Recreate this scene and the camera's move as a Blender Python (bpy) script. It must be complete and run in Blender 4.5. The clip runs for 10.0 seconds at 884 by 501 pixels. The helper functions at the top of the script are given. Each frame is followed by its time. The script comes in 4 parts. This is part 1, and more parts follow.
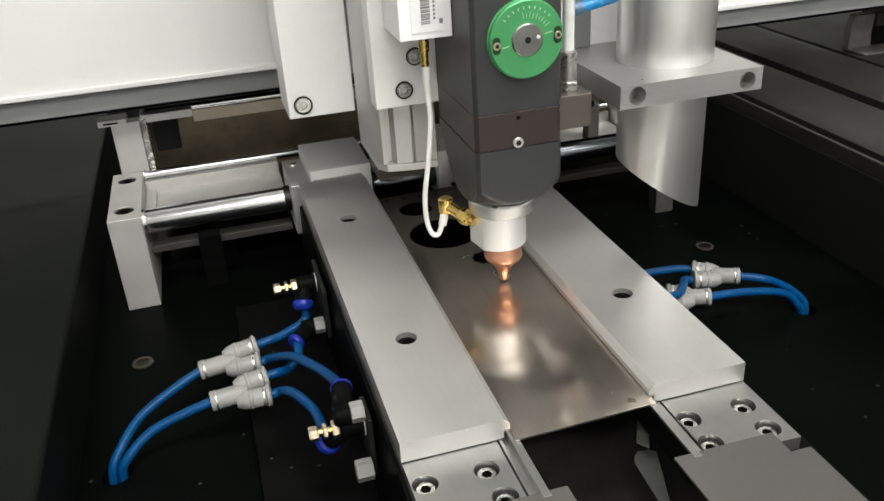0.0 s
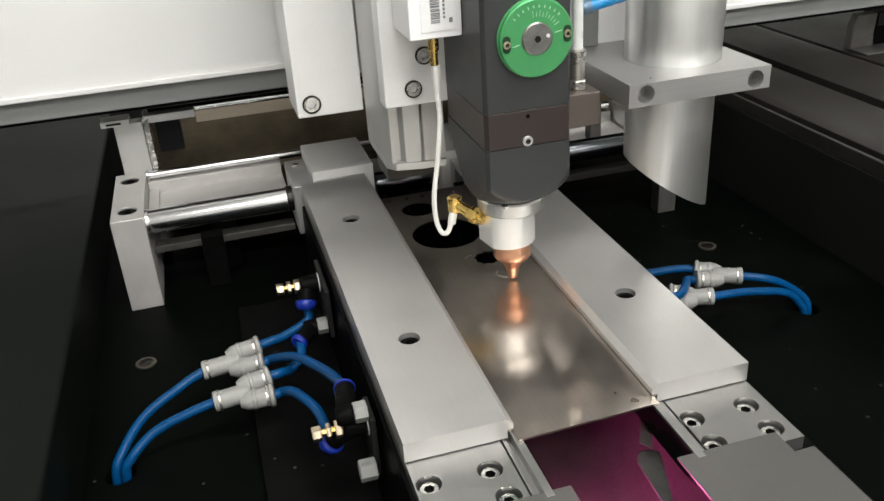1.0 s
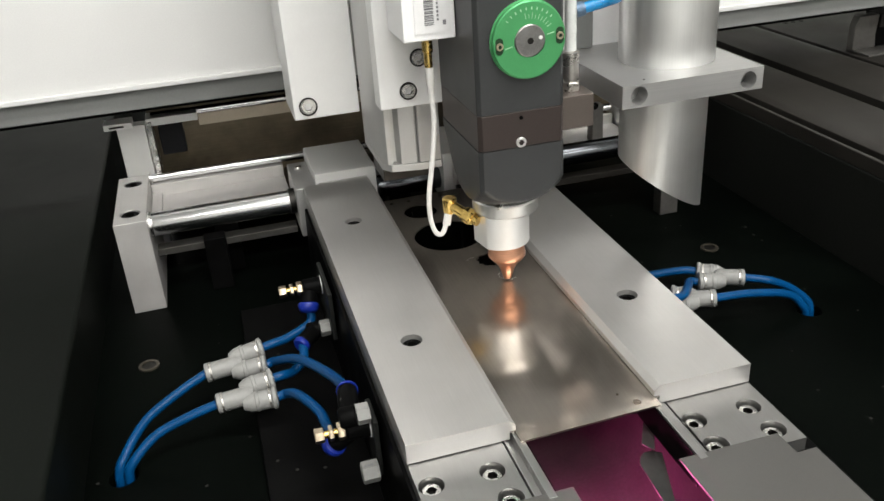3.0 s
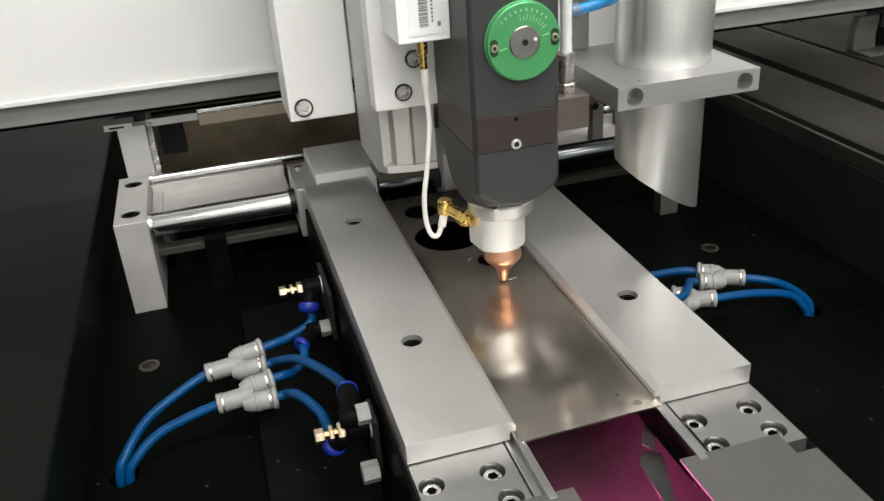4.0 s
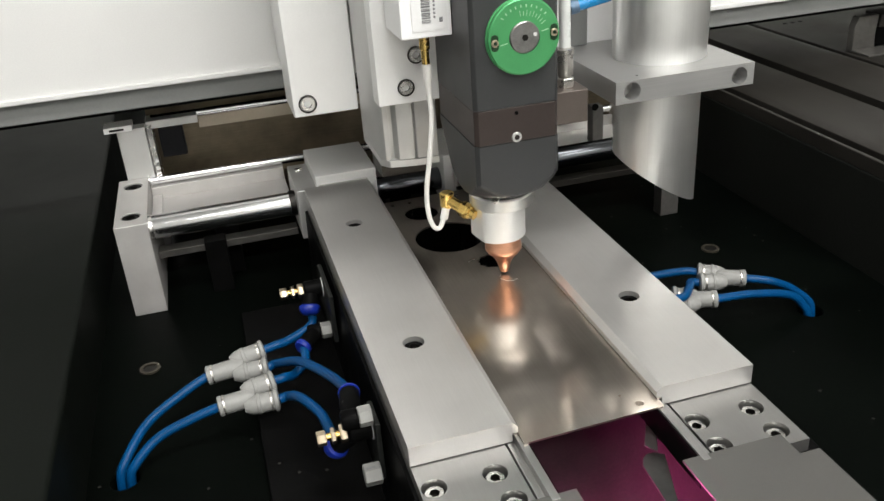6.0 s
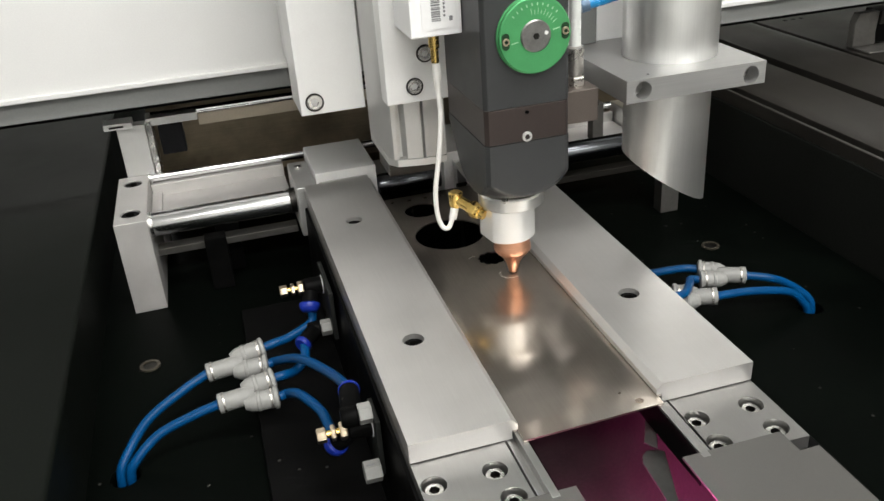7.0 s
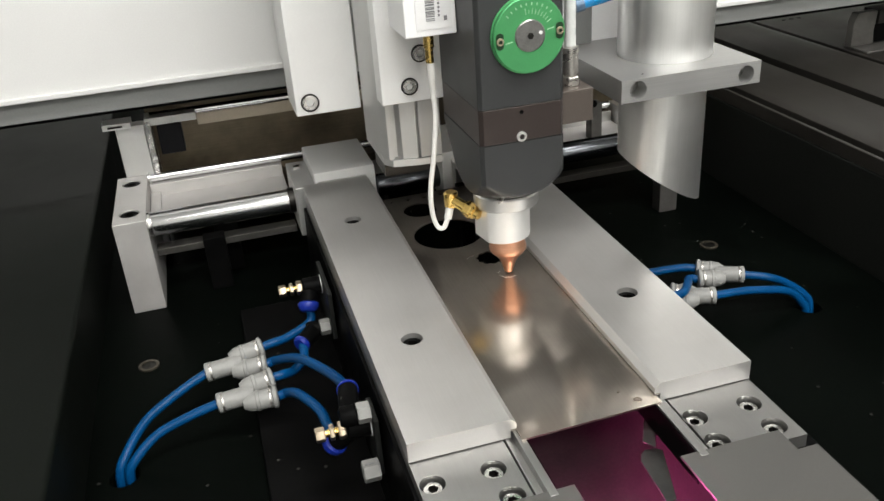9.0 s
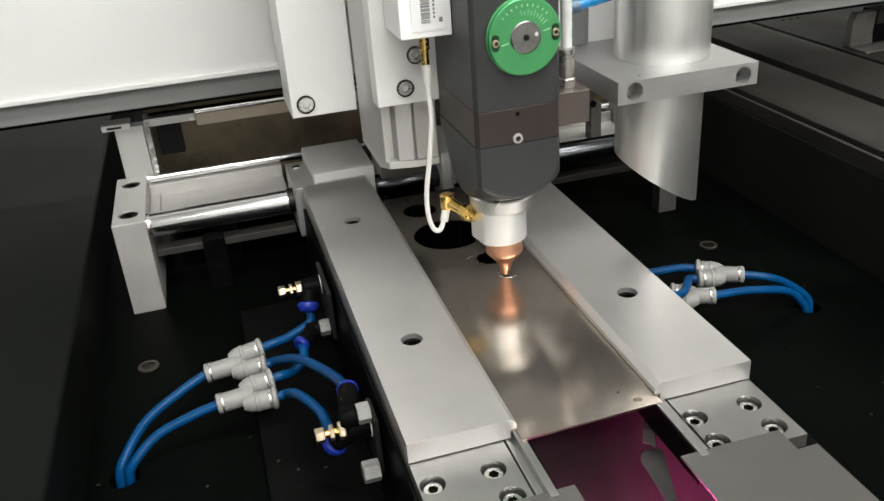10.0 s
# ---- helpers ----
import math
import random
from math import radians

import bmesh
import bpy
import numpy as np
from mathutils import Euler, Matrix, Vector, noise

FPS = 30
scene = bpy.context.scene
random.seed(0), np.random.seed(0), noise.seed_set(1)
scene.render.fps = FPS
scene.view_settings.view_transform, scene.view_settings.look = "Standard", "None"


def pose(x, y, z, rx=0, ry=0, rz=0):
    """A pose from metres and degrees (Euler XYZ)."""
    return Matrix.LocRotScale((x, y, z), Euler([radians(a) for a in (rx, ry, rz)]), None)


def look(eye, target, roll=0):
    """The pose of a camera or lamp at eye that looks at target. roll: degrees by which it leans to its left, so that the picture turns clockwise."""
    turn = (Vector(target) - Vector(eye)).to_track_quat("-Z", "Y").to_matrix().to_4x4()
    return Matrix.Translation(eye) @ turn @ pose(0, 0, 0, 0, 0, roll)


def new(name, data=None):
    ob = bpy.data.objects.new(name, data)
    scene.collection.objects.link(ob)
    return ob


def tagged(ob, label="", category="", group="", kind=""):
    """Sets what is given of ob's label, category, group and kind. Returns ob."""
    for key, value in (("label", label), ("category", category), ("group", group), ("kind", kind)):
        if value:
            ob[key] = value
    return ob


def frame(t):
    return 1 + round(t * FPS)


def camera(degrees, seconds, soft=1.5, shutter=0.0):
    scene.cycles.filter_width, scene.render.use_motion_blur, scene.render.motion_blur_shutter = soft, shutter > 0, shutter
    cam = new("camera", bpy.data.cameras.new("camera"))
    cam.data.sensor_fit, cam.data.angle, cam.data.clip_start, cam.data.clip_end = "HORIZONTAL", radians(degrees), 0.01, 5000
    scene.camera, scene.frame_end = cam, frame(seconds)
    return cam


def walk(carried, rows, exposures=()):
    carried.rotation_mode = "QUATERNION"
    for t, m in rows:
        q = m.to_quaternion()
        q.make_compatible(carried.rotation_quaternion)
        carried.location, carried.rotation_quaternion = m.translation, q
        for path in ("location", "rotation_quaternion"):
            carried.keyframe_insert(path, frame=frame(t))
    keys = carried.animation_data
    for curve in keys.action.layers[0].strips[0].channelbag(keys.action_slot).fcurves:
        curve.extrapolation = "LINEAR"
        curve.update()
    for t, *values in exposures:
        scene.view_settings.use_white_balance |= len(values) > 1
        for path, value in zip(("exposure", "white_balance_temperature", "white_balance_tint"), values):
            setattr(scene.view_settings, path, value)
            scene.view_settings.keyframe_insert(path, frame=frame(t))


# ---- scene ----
cam = camera(54.7, 10.0, soft=1.5, shutter=0.3)
# seconds, eye, yaw to the left from +y, pitch, roll
PATH = [
    (0, (-0.0538, -0.3032, 0.2543), -14.73, -27.05, -3.74),
    (0.5, (-0.0542, -0.3033, 0.2545), -14.59, -27.05, -3.81),
    (1, (-0.0546, -0.3034, 0.2545), -14.61, -27.03, -3.86),
    (1.5, (-0.0544, -0.3033, 0.2546), -14.72, -27.04, -3.84),
    (2, (-0.0546, -0.3035, 0.2550), -14.59, -27.04, -3.90),
    (2.5, (-0.0545, -0.3043, 0.2546), -14.45, -26.88, -4.03),
    (4, (-0.0545, -0.3043, 0.2547), -14.40, -26.84, -4.05),
    (4.5, (-0.0548, -0.3038, 0.2544), -14.60, -26.86, -4.01),
    (5, (-0.0549, -0.3045, 0.2557), -14.23, -26.89, -4.30),
    (5.5, (-0.0556, -0.3037, 0.2548), -14.48, -26.70, -4.19),
    (7, (-0.0553, -0.3033, 0.2546), -14.45, -26.95, -4.25),
    (7.5, (-0.0552, -0.3034, 0.2535), -14.47, -26.94, -4.16),
    (8, (-0.0556, -0.3029, 0.2554), -14.52, -27.08, -4.28),
    (8.5, (-0.0556, -0.3032, 0.2545), -14.58, -26.99, -4.32),
    (9, (-0.0551, -0.3040, 0.2545), -14.51, -26.95, -4.28),
    (9.5, (-0.0556, -0.3036, 0.2545), -14.51, -26.93, -4.34),
    (10, (-0.0553, -0.3039, 0.2543), -14.56, -26.91, -4.33),
]

def aim(eye, yaw, pitch, roll):
    y, p = radians(yaw), radians(pitch)
    ahead = Vector((-math.sin(y) * math.cos(p), math.cos(y) * math.cos(p), math.sin(p)))
    return look(eye, Vector(eye) + ahead, roll)


walk(cam, [(t, aim(e, y, p, r)) for t, e, y, p, r in PATH])

# ---- light ----
world = bpy.data.worlds.new("workshop")
scene.world = world
world.use_nodes = True
world.node_tree.nodes["Background"].inputs[0].default_value = (0.75, 0.8, 0.85, 1)
world.node_tree.nodes["Background"].inputs[1].default_value = 0.06
scene.view_settings.exposure = 0.0
# Assumed lamps out of view, placed to match highlights and fill dark sides.
LAMPS = [((-0.9, -1.6, 1.75), 1.0, 0.4, 21), ((0.75, -1.9, 1.75), 1.9, 0.3, 53), ((0.30, -0.55, 1.75), 1.3, 0.3, 30), ((-0.3, 1.7, 1.75), 1.3, 0.3, 22)]


# ---- materials ----
def mat(name, base, rough=0.5, metal=0.0, grain=None, grain_amt=0.15, bump=0.02, stain=0.15, stain_scale=25, rough_var=0.1, coat=0.0,
        emit=None, emit_strength=0.0, transmission=0.0, specks=0.0, spec=0.5):
    """A surface with grain (stretched noise of the given scale per axis, in 1/m) and larger stains."""
    m = bpy.data.materials.new(name)
    m.use_nodes = True
    nt = m.node_tree
    b = nt.nodes["Principled BSDF"]
    N, L = nt.nodes.new, nt.links.new
    tc = N("ShaderNodeTexCoord")
    mp = N("ShaderNodeMapping")
    mp.inputs["Scale"].default_value = grain or (400, 400, 400)
    L(tc.outputs["Object"], mp.inputs["Vector"])
    n1 = N("ShaderNodeTexNoise")
    n1.inputs["Scale"].default_value = 1.0
    n1.inputs["Detail"].default_value = 4
    L(mp.outputs[0], n1.inputs["Vector"])
    n2 = N("ShaderNodeTexNoise")
    n2.inputs["Scale"].default_value = stain_scale
    n2.inputs["Detail"].default_value = 5
    n2.inputs["Roughness"].default_value = 0.6
    L(tc.outputs["Object"], n2.inputs["Vector"])

    def mul(socket, lo, hi):
        r = N("ShaderNodeMapRange")
        r.inputs["From Min"].default_value, r.inputs["From Max"].default_value = 0.25, 0.75
        r.inputs["To Min"].default_value, r.inputs["To Max"].default_value = lo, hi
        L(socket, r.inputs["Value"])
        return r.outputs[0]

    a = mul(n1.outputs["Fac"], 1 - grain_amt, 1 + grain_amt)
    s = mul(n2.outputs["Fac"], 1 - stain, 1 + stain)
    pr = N("ShaderNodeMath")
    pr.operation = "MULTIPLY"
    L(a, pr.inputs[0])
    L(s, pr.inputs[1])
    mix = N("ShaderNodeVectorMath")
    mix.operation = "SCALE"
    mix.inputs[0].default_value = base
    L(pr.outputs[0], mix.inputs["Scale"])
    colour = mix.outputs[0]
    if specks:
        vo = N("ShaderNodeTexVoronoi")
        vo.inputs["Scale"].default_value = 55
        L(tc.outputs["Object"], vo.inputs["Vector"])
        lt = N("ShaderNodeMath")
        lt.operation = "LESS_THAN"
        lt.inputs[1].default_value = 0.06
        L(vo.outputs["Distance"], lt.inputs[0])
        mx = N("ShaderNodeMixRGB")
        mx.inputs[2].default_value = (specks, specks, specks * 0.9, 1)
        L(lt.outputs[0], mx.inputs[0])
        L(colour, mx.inputs[1])
        colour = mx.outputs[0]
    L(colour, b.inputs["Base Color"])
    b.inputs["Metallic"].default_value = metal
    rr = mul(n2.outputs["Fac"], max(0.02, rough - rough_var), min(1, rough + rough_var))
    L(rr, b.inputs["Roughness"])
    if bump:
        bp = N("ShaderNodeBump")
        bp.inputs["Strength"].default_value = bump
        bp.inputs["Distance"].default_value = 0.0005
        L(n1.outputs["Fac"], bp.inputs["Height"])
        L(bp.outputs[0], b.inputs["Normal"])
    b.inputs["Coat Weight"].default_value = coat
    b.inputs["Specular IOR Level"].default_value = spec
    if transmission:
        b.inputs["Transmission Weight"].default_value = transmission
    if emit:
        b.inputs["Emission Color"].default_value = (*emit, 1)
        b.inputs["Emission Strength"].default_value = emit_strength
    return m


ALU_Y = mat("ground aluminium along", (0.54, 0.531, 0.517), 0.38, 0.72, (1800, 30, 1800), 0.03, 0.03, 0.12, 11, 0.09)
ALU_X = mat("ground aluminium across", (0.60, 0.595, 0.58), 0.34, 0.93, (30, 1800, 1800), 0.035, 0.03, 0.07, 14, 0.05)
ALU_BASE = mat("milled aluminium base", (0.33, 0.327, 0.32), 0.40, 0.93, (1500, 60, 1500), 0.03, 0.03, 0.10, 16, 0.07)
ALU_Z = mat("drawn aluminium upright", (0.88, 0.88, 0.87), 0.33, 0.95, (1200, 1200, 20), 0.03, 0.03, 0.05, 40, 0.025)
ALU_MATT = mat("bead blasted aluminium", (0.62, 0.62, 0.61), 0.52, 0.82, (2500, 2500, 2500), 0.06, 0.06, 0.05, 30, 0.05)
ALU_WHITE = mat("silver anodised plate", (0.80, 0.80, 0.792), 0.44, 0.25, (2500, 2500, 2500), 0.04, 0.03, 0.03, 20, 0.04)
CLAMP = mat("brushed clamp aluminium", (0.42, 0.42, 0.414), 0.44, 0.75, (30, 1500, 1500), 0.06, 0.05, 0.05, 30, 0.05)
SATIN = mat("satin aluminium", (0.55, 0.537, 0.522), 0.44, 0.5, (2500, 2500, 2500), 0.05, 0.04, 0.10, 30, 0.06)
NICKEL = mat("satin nickel", (0.80, 0.80, 0.785), 0.33, 0.88, (2000, 2000, 2000), 0.04, 0.03, 0.05, 60, 0.05)
SHEET = mat("rolled steel sheet", (0.34, 0.31, 0.278), 0.36, 0.9, (900, 20, 900), 0.06, 0.02, 0.14, 32, 0.07)
CHROME = mat("hardened chrome shaft", (0.70, 0.70, 0.71), 0.24, 1, (20, 900, 900), 0.03, 0.01, 0.03, 30, 0.03)
SHAFT_REFLECTION = mat("shaft steel with dark reflection in its colour", (0.10, 0.105, 0.115), 0.22, 1, (20, 900, 900), 0.05, 0.01, 0.08, 30, 0.04)
STEEL = mat("zinc plated steel", (0.70, 0.69, 0.67), 0.26, 1, (900, 900, 900), 0.1, 0.03, 0.12, 120, 0.08)
DARK_STEEL = mat("darkened steel", (0.045, 0.043, 0.04), 0.4, 1, (900, 900, 900), 0.1, 0.03, 0.15, 120, 0.08)
COPPER = mat("turned copper", (0.70, 0.37, 0.24), 0.33, 1, (100, 100, 2500), 0.10, 0.04, 0.16, 90, 0.06)
BRASS = mat("gold plated brass", (0.83, 0.58, 0.19), 0.24, 1, (900, 900, 900), 0.1, 0.03, 0.12, 150, 0.08)
NUT_BRASS = mat("nickel plated brass", (0.60, 0.50, 0.37), 0.30, 1, (900, 900, 900), 0.1, 0.03, 0.12, 150, 0.06)
BED = mat("black painted bed", (0.0014, 0.0021, 0.0016), 0.45, 0, (350, 350, 350), 0.25, 0.05, 0.5, 9, 0.12, specks=0.03, spec=0.02)
BLACK = mat("black anodised", (0.0034, 0.0034, 0.0034), 0.4, 0, (700, 700, 700), 0.2, 0.03, 0.3, 25, 0.1, specks=0.04, spec=0.03)
FRAME_PAINT = mat("black frame paint", (0.0120, 0.0130, 0.0115), 0.5, 0, (500, 500, 500), 0.2, 0.05, 0.3, 6, 0.08, spec=0.06)
PANEL = mat("black side panel", (0.0055, 0.0068, 0.0055), 0.5, 0, (500, 500, 500), 0.2, 0.05, 0.3, 6, 0.08, spec=0.05)
HEAD = mat("grey anodised head", (0.043, 0.045, 0.046), 0.42, 0.35, (1800, 1800, 1800), 0.08, 0.03, 0.06, 20, 0.05)
HEAD_BAND = mat("brown anodised drawer", (0.048, 0.037, 0.034), 0.36, 0.4, (1800, 1800, 1800), 0.08, 0.03, 0.06, 20, 0.05)
GREEN = mat("green anodised aluminium", (0.075, 0.34, 0.125), 0.36, 0.45, (1500, 1500, 1500), 0.06, 0.03, 0.08, 60, 0.05)
WHITE_PAINT = mat("white powder coat", (0.72, 0.72, 0.71), 0.42, 0, (900, 900, 900), 0.03, 0.03, 0.03, 6, 0.05)
GREY_PAINT = mat("grey beam paint", (0.20, 0.205, 0.20), 0.6, 0.0, (900, 900, 900), 0.05, 0.03, 0.06, 10, 0.05, spec=0.3)
WHITE_BOX = mat("white enamel box", (0.86, 0.86, 0.86), 0.35, 0.0, (900, 900, 900), 0.02, 0.02, 0.02, 20, 0.05)
STEEL_PLATE = mat("grey sheet steel cover", (0.165, 0.162, 0.154), 0.46, 0.8, (2500, 2500, 2500), 0.05, 0.04, 0.05, 14, 0.05)
LABEL = mat("paper label", (0.82, 0.82, 0.82), 0.5, grain_amt=0.02, bump=0, stain=0.02)
INK = mat("dark print", (0.22, 0.22, 0.23), 0.6)
WHITE_INK = mat("pale print", (0.34, 0.62, 0.38), 0.6)
CABLE = mat("white cable", (0.78, 0.77, 0.74), 0.42, 0, (600, 600, 600), 0.04, 0.03, 0.05, 40)
WHITE_PLASTIC = mat("white plastic fitting", (0.26, 0.26, 0.25), 0.40, 0, (500, 500, 500), 0.04, 0.03, 0.12, 90, spec=0.35)
BLUE_TUBE = mat("blue polyurethane hose", (0.0005, 0.052, 0.165), 0.34, 0, (300, 300, 300), 0.05, 0.01, 0.14, 50, 0.05, spec=0.2)
# Lit copy of the hose blue: the stronger light is in its colour.
BLUE_LIT = mat("blue hose with light in its colour", (0.008, 0.22, 0.52), 0.28, 0, (300, 300, 300), 0.05, 0.01, 0.1, 50, 0.05)
BLUE_RING = mat("dark blue release ring", (0.006, 0.022, 0.25), 0.35)
# The brown is a reflection in polished steel, put into the base colour.
BROWN_REFLECT = mat("polished steel with brown reflection in its colour", (0.20, 0.165, 0.115), 0.36, 0.6, (30, 900, 900), 0.1, 0.02, 0.5, 22, 0.1)
CLEAR_HOSE = mat("milky hose", (0.66, 0.68, 0.66), 0.3, 0, (300, 300, 300), 0.03, 0.01, 0.05, 40)
GREY_PLATE = mat("grey frame plate", (0.024, 0.022, 0.019), 0.5, 0.2, (500, 25, 500), 0.1, 0.04, 0.25, 10, 0.1, spec=0.3)
SIDE_BLOCK = mat("taupe anodised block", (0.125, 0.104, 0.092), 0.42, 0.5, (1500, 1500, 1500), 0.06, 0.03, 0.05, 30)
HOLDER = mat("satin silver", (0.80, 0.80, 0.79), 0.38, 0.6, (2000, 2000, 2000), 0.03, 0.02, 0.04, 60, 0.04)
HUB = mat("turned dark steel", (0.26, 0.255, 0.25), 0.34, 0.9, (1200, 1200, 1200), 0.12, 0.05, 0.2, 120, 0.1)
SLOT_SHADE = mat("green with recess shade in its colour", (0.012, 0.045, 0.016), 0.4, 0.3)
DARK_CHROME = mat("dark chrome", (0.52, 0.50, 0.47), 0.28, 0.9, (900, 900, 900), 0.1, 0.03, 0.12, 120, 0.06)
SOCKET_BLUE = mat("blue grey socket", (0.10, 0.16, 0.24), 0.35, 0.3)
MOUNT = mat("dark grey anodised", (0.018, 0.019, 0.018), 0.5, 0.1, (700, 700, 700), 0.15, 0.03, 0.3, 40, spec=0.12)
WORN_PLATE = mat("worn grey steel", (0.13, 0.125, 0.117), 0.42, 0.5, (300, 300, 300), 0.08, 0.04, 0.25, 40)
WALL = mat("workshop wall paint", (0.78, 0.78, 0.76), 0.8, 0, (60, 60, 60), 0.03, 0.03, 0.06, 1.5)
CEIL = mat("ceiling paint", (0.80, 0.80, 0.78), 0.85, 0, (60, 60, 60), 0.03, 0.03, 0.05, 1.5)
FLOOR = mat("grey floor coating", (0.26, 0.265, 0.26), 0.45, 0, (60, 60, 60), 0.05, 0.03, 0.15, 2)
LAMP_WHITE = mat("lamp housing", (0.8, 0.8, 0.8), 0.5)
CHUTE = mat("dark chute steel", (0.036, 0.034, 0.034), 0.75, 0, (500, 500, 500), 0.1, 0.05, 0.25, 40, spec=0.05)
CHUTE_LIGHT = mat("worn grey chute steel", (0.045, 0.046, 0.043), 0.6, 0.1, (300, 300, 300), 0.1, 0.03, 0.4, 90)
GLOW = mat("laser plasma", (0.02, 0.0, 0.01), 0.5, emit=(1.0, 0.12, 0.42), emit_strength=880)



def polish(m, base, rough, share):
    """Adds a glossier rolled skin with a faint waviness to a metal."""
    nt = m.node_tree
    N, L = nt.nodes.new, nt.links.new
    first = nt.nodes["Principled BSDF"]
    second = N("ShaderNodeBsdfPrincipled")
    second.inputs["Base Color"].default_value = (*base, 1)
    second.inputs["Metallic"].default_value = 1.0
    tc = N("ShaderNodeTexCoord")
    wave = N("ShaderNodeTexNoise")
    wave.inputs["Scale"].default_value = 95
    wave.inputs["Detail"].default_value = 1.5
    L(tc.outputs["Object"], wave.inputs["Vector"])
    bump = N("ShaderNodeBump")
    bump.inputs["Strength"].default_value = 0.16
    bump.inputs["Distance"].default_value = 0.001
    L(wave.outputs["Fac"], bump.inputs["Height"])
    L(bump.outputs[0], second.inputs["Normal"])
    worn = N("ShaderNodeMapRange")
    worn.inputs["From Min"].default_value, worn.inputs["From Max"].default_value = 0.3, 0.7
    worn.inputs["To Min"].default_value, worn.inputs["To Max"].default_value = rough * 0.85, rough * 1.25
    L(wave.outputs["Fac"], worn.inputs["Value"])
    L(worn.outputs[0], second.inputs["Roughness"])
    mix = N("ShaderNodeMixShader")
    mix.inputs[0].default_value = share
    L(first.outputs[0], mix.inputs[1])
    L(second.outputs[0], mix.inputs[2])
    L(mix.outputs[0], nt.nodes["Material Output"].inputs["Surface"])


polish(SHEET, (0.74, 0.66, 0.58), 0.12, 0.55)

# ---- mesh helpers ----
BASE = {}


def thing(name, base, label, category, group="", kind=""):
    ob = new(name)
    ob.location = base
    ob.empty_display_size = 0.01
    BASE[ob.name] = Vector(base)
    return tagged(ob, label, category, group, kind)


def finish(bm, name, material, offset, bevel, sharp):
    bmesh.ops.recalc_face_normals(bm, faces=bm.faces)
    me = bpy.data.meshes.new(name)
    bm.to_mesh(me)
    bm.free()
    me.transform(Matrix.Translation(-offset))
    me.materials.append(material)
    # Screws get a second, darker steel that paints the shade in their sockets.
    if "screw" in name:
        me.materials.append(DARK_STEEL)
    me.shade_smooth()
    me.set_sharp_from_angle(angle=radians(sharp))
    ob = new(name, me)
    if bevel:
        md = ob.modifiers.new("edge", "BEVEL")
        md.width, md.segments, md.limit_method, md.angle_limit = bevel, 2, "ANGLE", radians(40)
        md.harden_normals = True
    return ob


def part(name, bm, material, parent, label="", bevel=0.0, sharp=35):
    off = BASE[parent.name]
    ob = finish(bm, name, material, off, bevel, sharp)
    ob.parent = parent
    BASE[ob.name] = off
    return tagged(ob, label)


def solid(name, bm, material, label, category, kind="", group="", bevel=0.0, base=(0, 0, 0), sharp=35):
    ob = finish(bm, name, material, Vector(base), bevel, sharp)
    ob.location = base
    BASE[ob.name] = Vector(base)
    return tagged(ob, label, category, group, kind)


def box(x0, x1, y0, y1, z0, z1, bm=None):
    bm = bm or bmesh.new()
    m = Matrix.LocRotScale(((x0 + x1) / 2, (y0 + y1) / 2, (z0 + z1) / 2), None, (abs(x1 - x0), abs(y1 - y0), abs(z1 - z0)))
    bmesh.ops.create_cube(bm, size=1, matrix=m)
    return bm


def circle(cx, cy, r, n=32, wave=0.0, lobes=8):
    return [(cx + r * (1 + wave * abs(math.sin(lobes * a / 2))) * math.cos(a), cy + r * (1 + wave * abs(math.sin(lobes * a / 2))) * math.sin(a))
            for a in (2 * math.pi * i / n for i in range(n))]


AX = {"z": lambda u, v, w: (u, v, w), "y": lambda u, v, w: (u, w, v), "x": lambda u, v, w: (w, u, v)}


def prism(outline, lo, hi, axis="z", holes=(), bm=None):
    """An outline with holes, drawn across the axis, from lo to hi."""
    bm = bm or bmesh.new()
    edges = []
    for loop in (outline, *holes):
        vs = [bm.verts.new(AX[axis](u, v, lo)) for u, v in loop]
        edges += [bm.edges.new((vs[i], vs[(i + 1) % len(vs)])) for i in range(len(vs))]
    if holes:
        faces = [f for f in bmesh.ops.triangle_fill(bm, use_beauty=True, edges=edges)["geom"] if isinstance(f, bmesh.types.BMFace)]
    else:
        faces = [bm.faces.new(vs)]
    out = bmesh.ops.extrude_face_region(bm, geom=faces)["geom"]
    bmesh.ops.translate(bm, verts=[v for v in out if isinstance(v, bmesh.types.BMVert)], vec=AX[axis](0, 0, hi - lo))
    return bm


def lathe(profile, centre=(0, 0, 0), axis="z", n=32, bm=None, turn=0.0):
    """A turned body: radius and height pairs along the axis, closed at both ends."""
    bm = bm or bmesh.new()
    rings = []
    for r, h in profile:
        ring = []
        for i in range(n):
            a = 2 * math.pi * i / n + turn
            p = AX[axis](r * math.cos(a), r * math.sin(a), h)
            ring.append(bm.verts.new(Vector(p) + Vector(centre)))
        rings.append(ring)
    for a, b in zip(rings, rings[1:]):
        for i in range(n):
            bm.faces.new((a[i], a[(i + 1) % n], b[(i + 1) % n], b[i]))
    bm.faces.new(rings[0])
    bm.faces.new(rings[-1])
    return bm


def spline(pts, steps=8):
    p = [Vector(q) for q in pts]
    p = [p[0] * 2 - p[1], *p, p[-1] * 2 - p[-2]]
    out = []
    for i in range(1, len(p) - 2):
        for k in range(steps):
            t = k / steps
            out.append(0.5 * (2 * p[i] + (p[i + 1] - p[i - 1]) * t + (2 * p[i - 1] - 5 * p[i] + 4 * p[i + 1] - p[i + 2]) * t * t
                              + (3 * p[i] - p[i - 1] - 3 * p[i + 1] + p[i + 2]) * t ** 3))
    return out + [p[-2]]


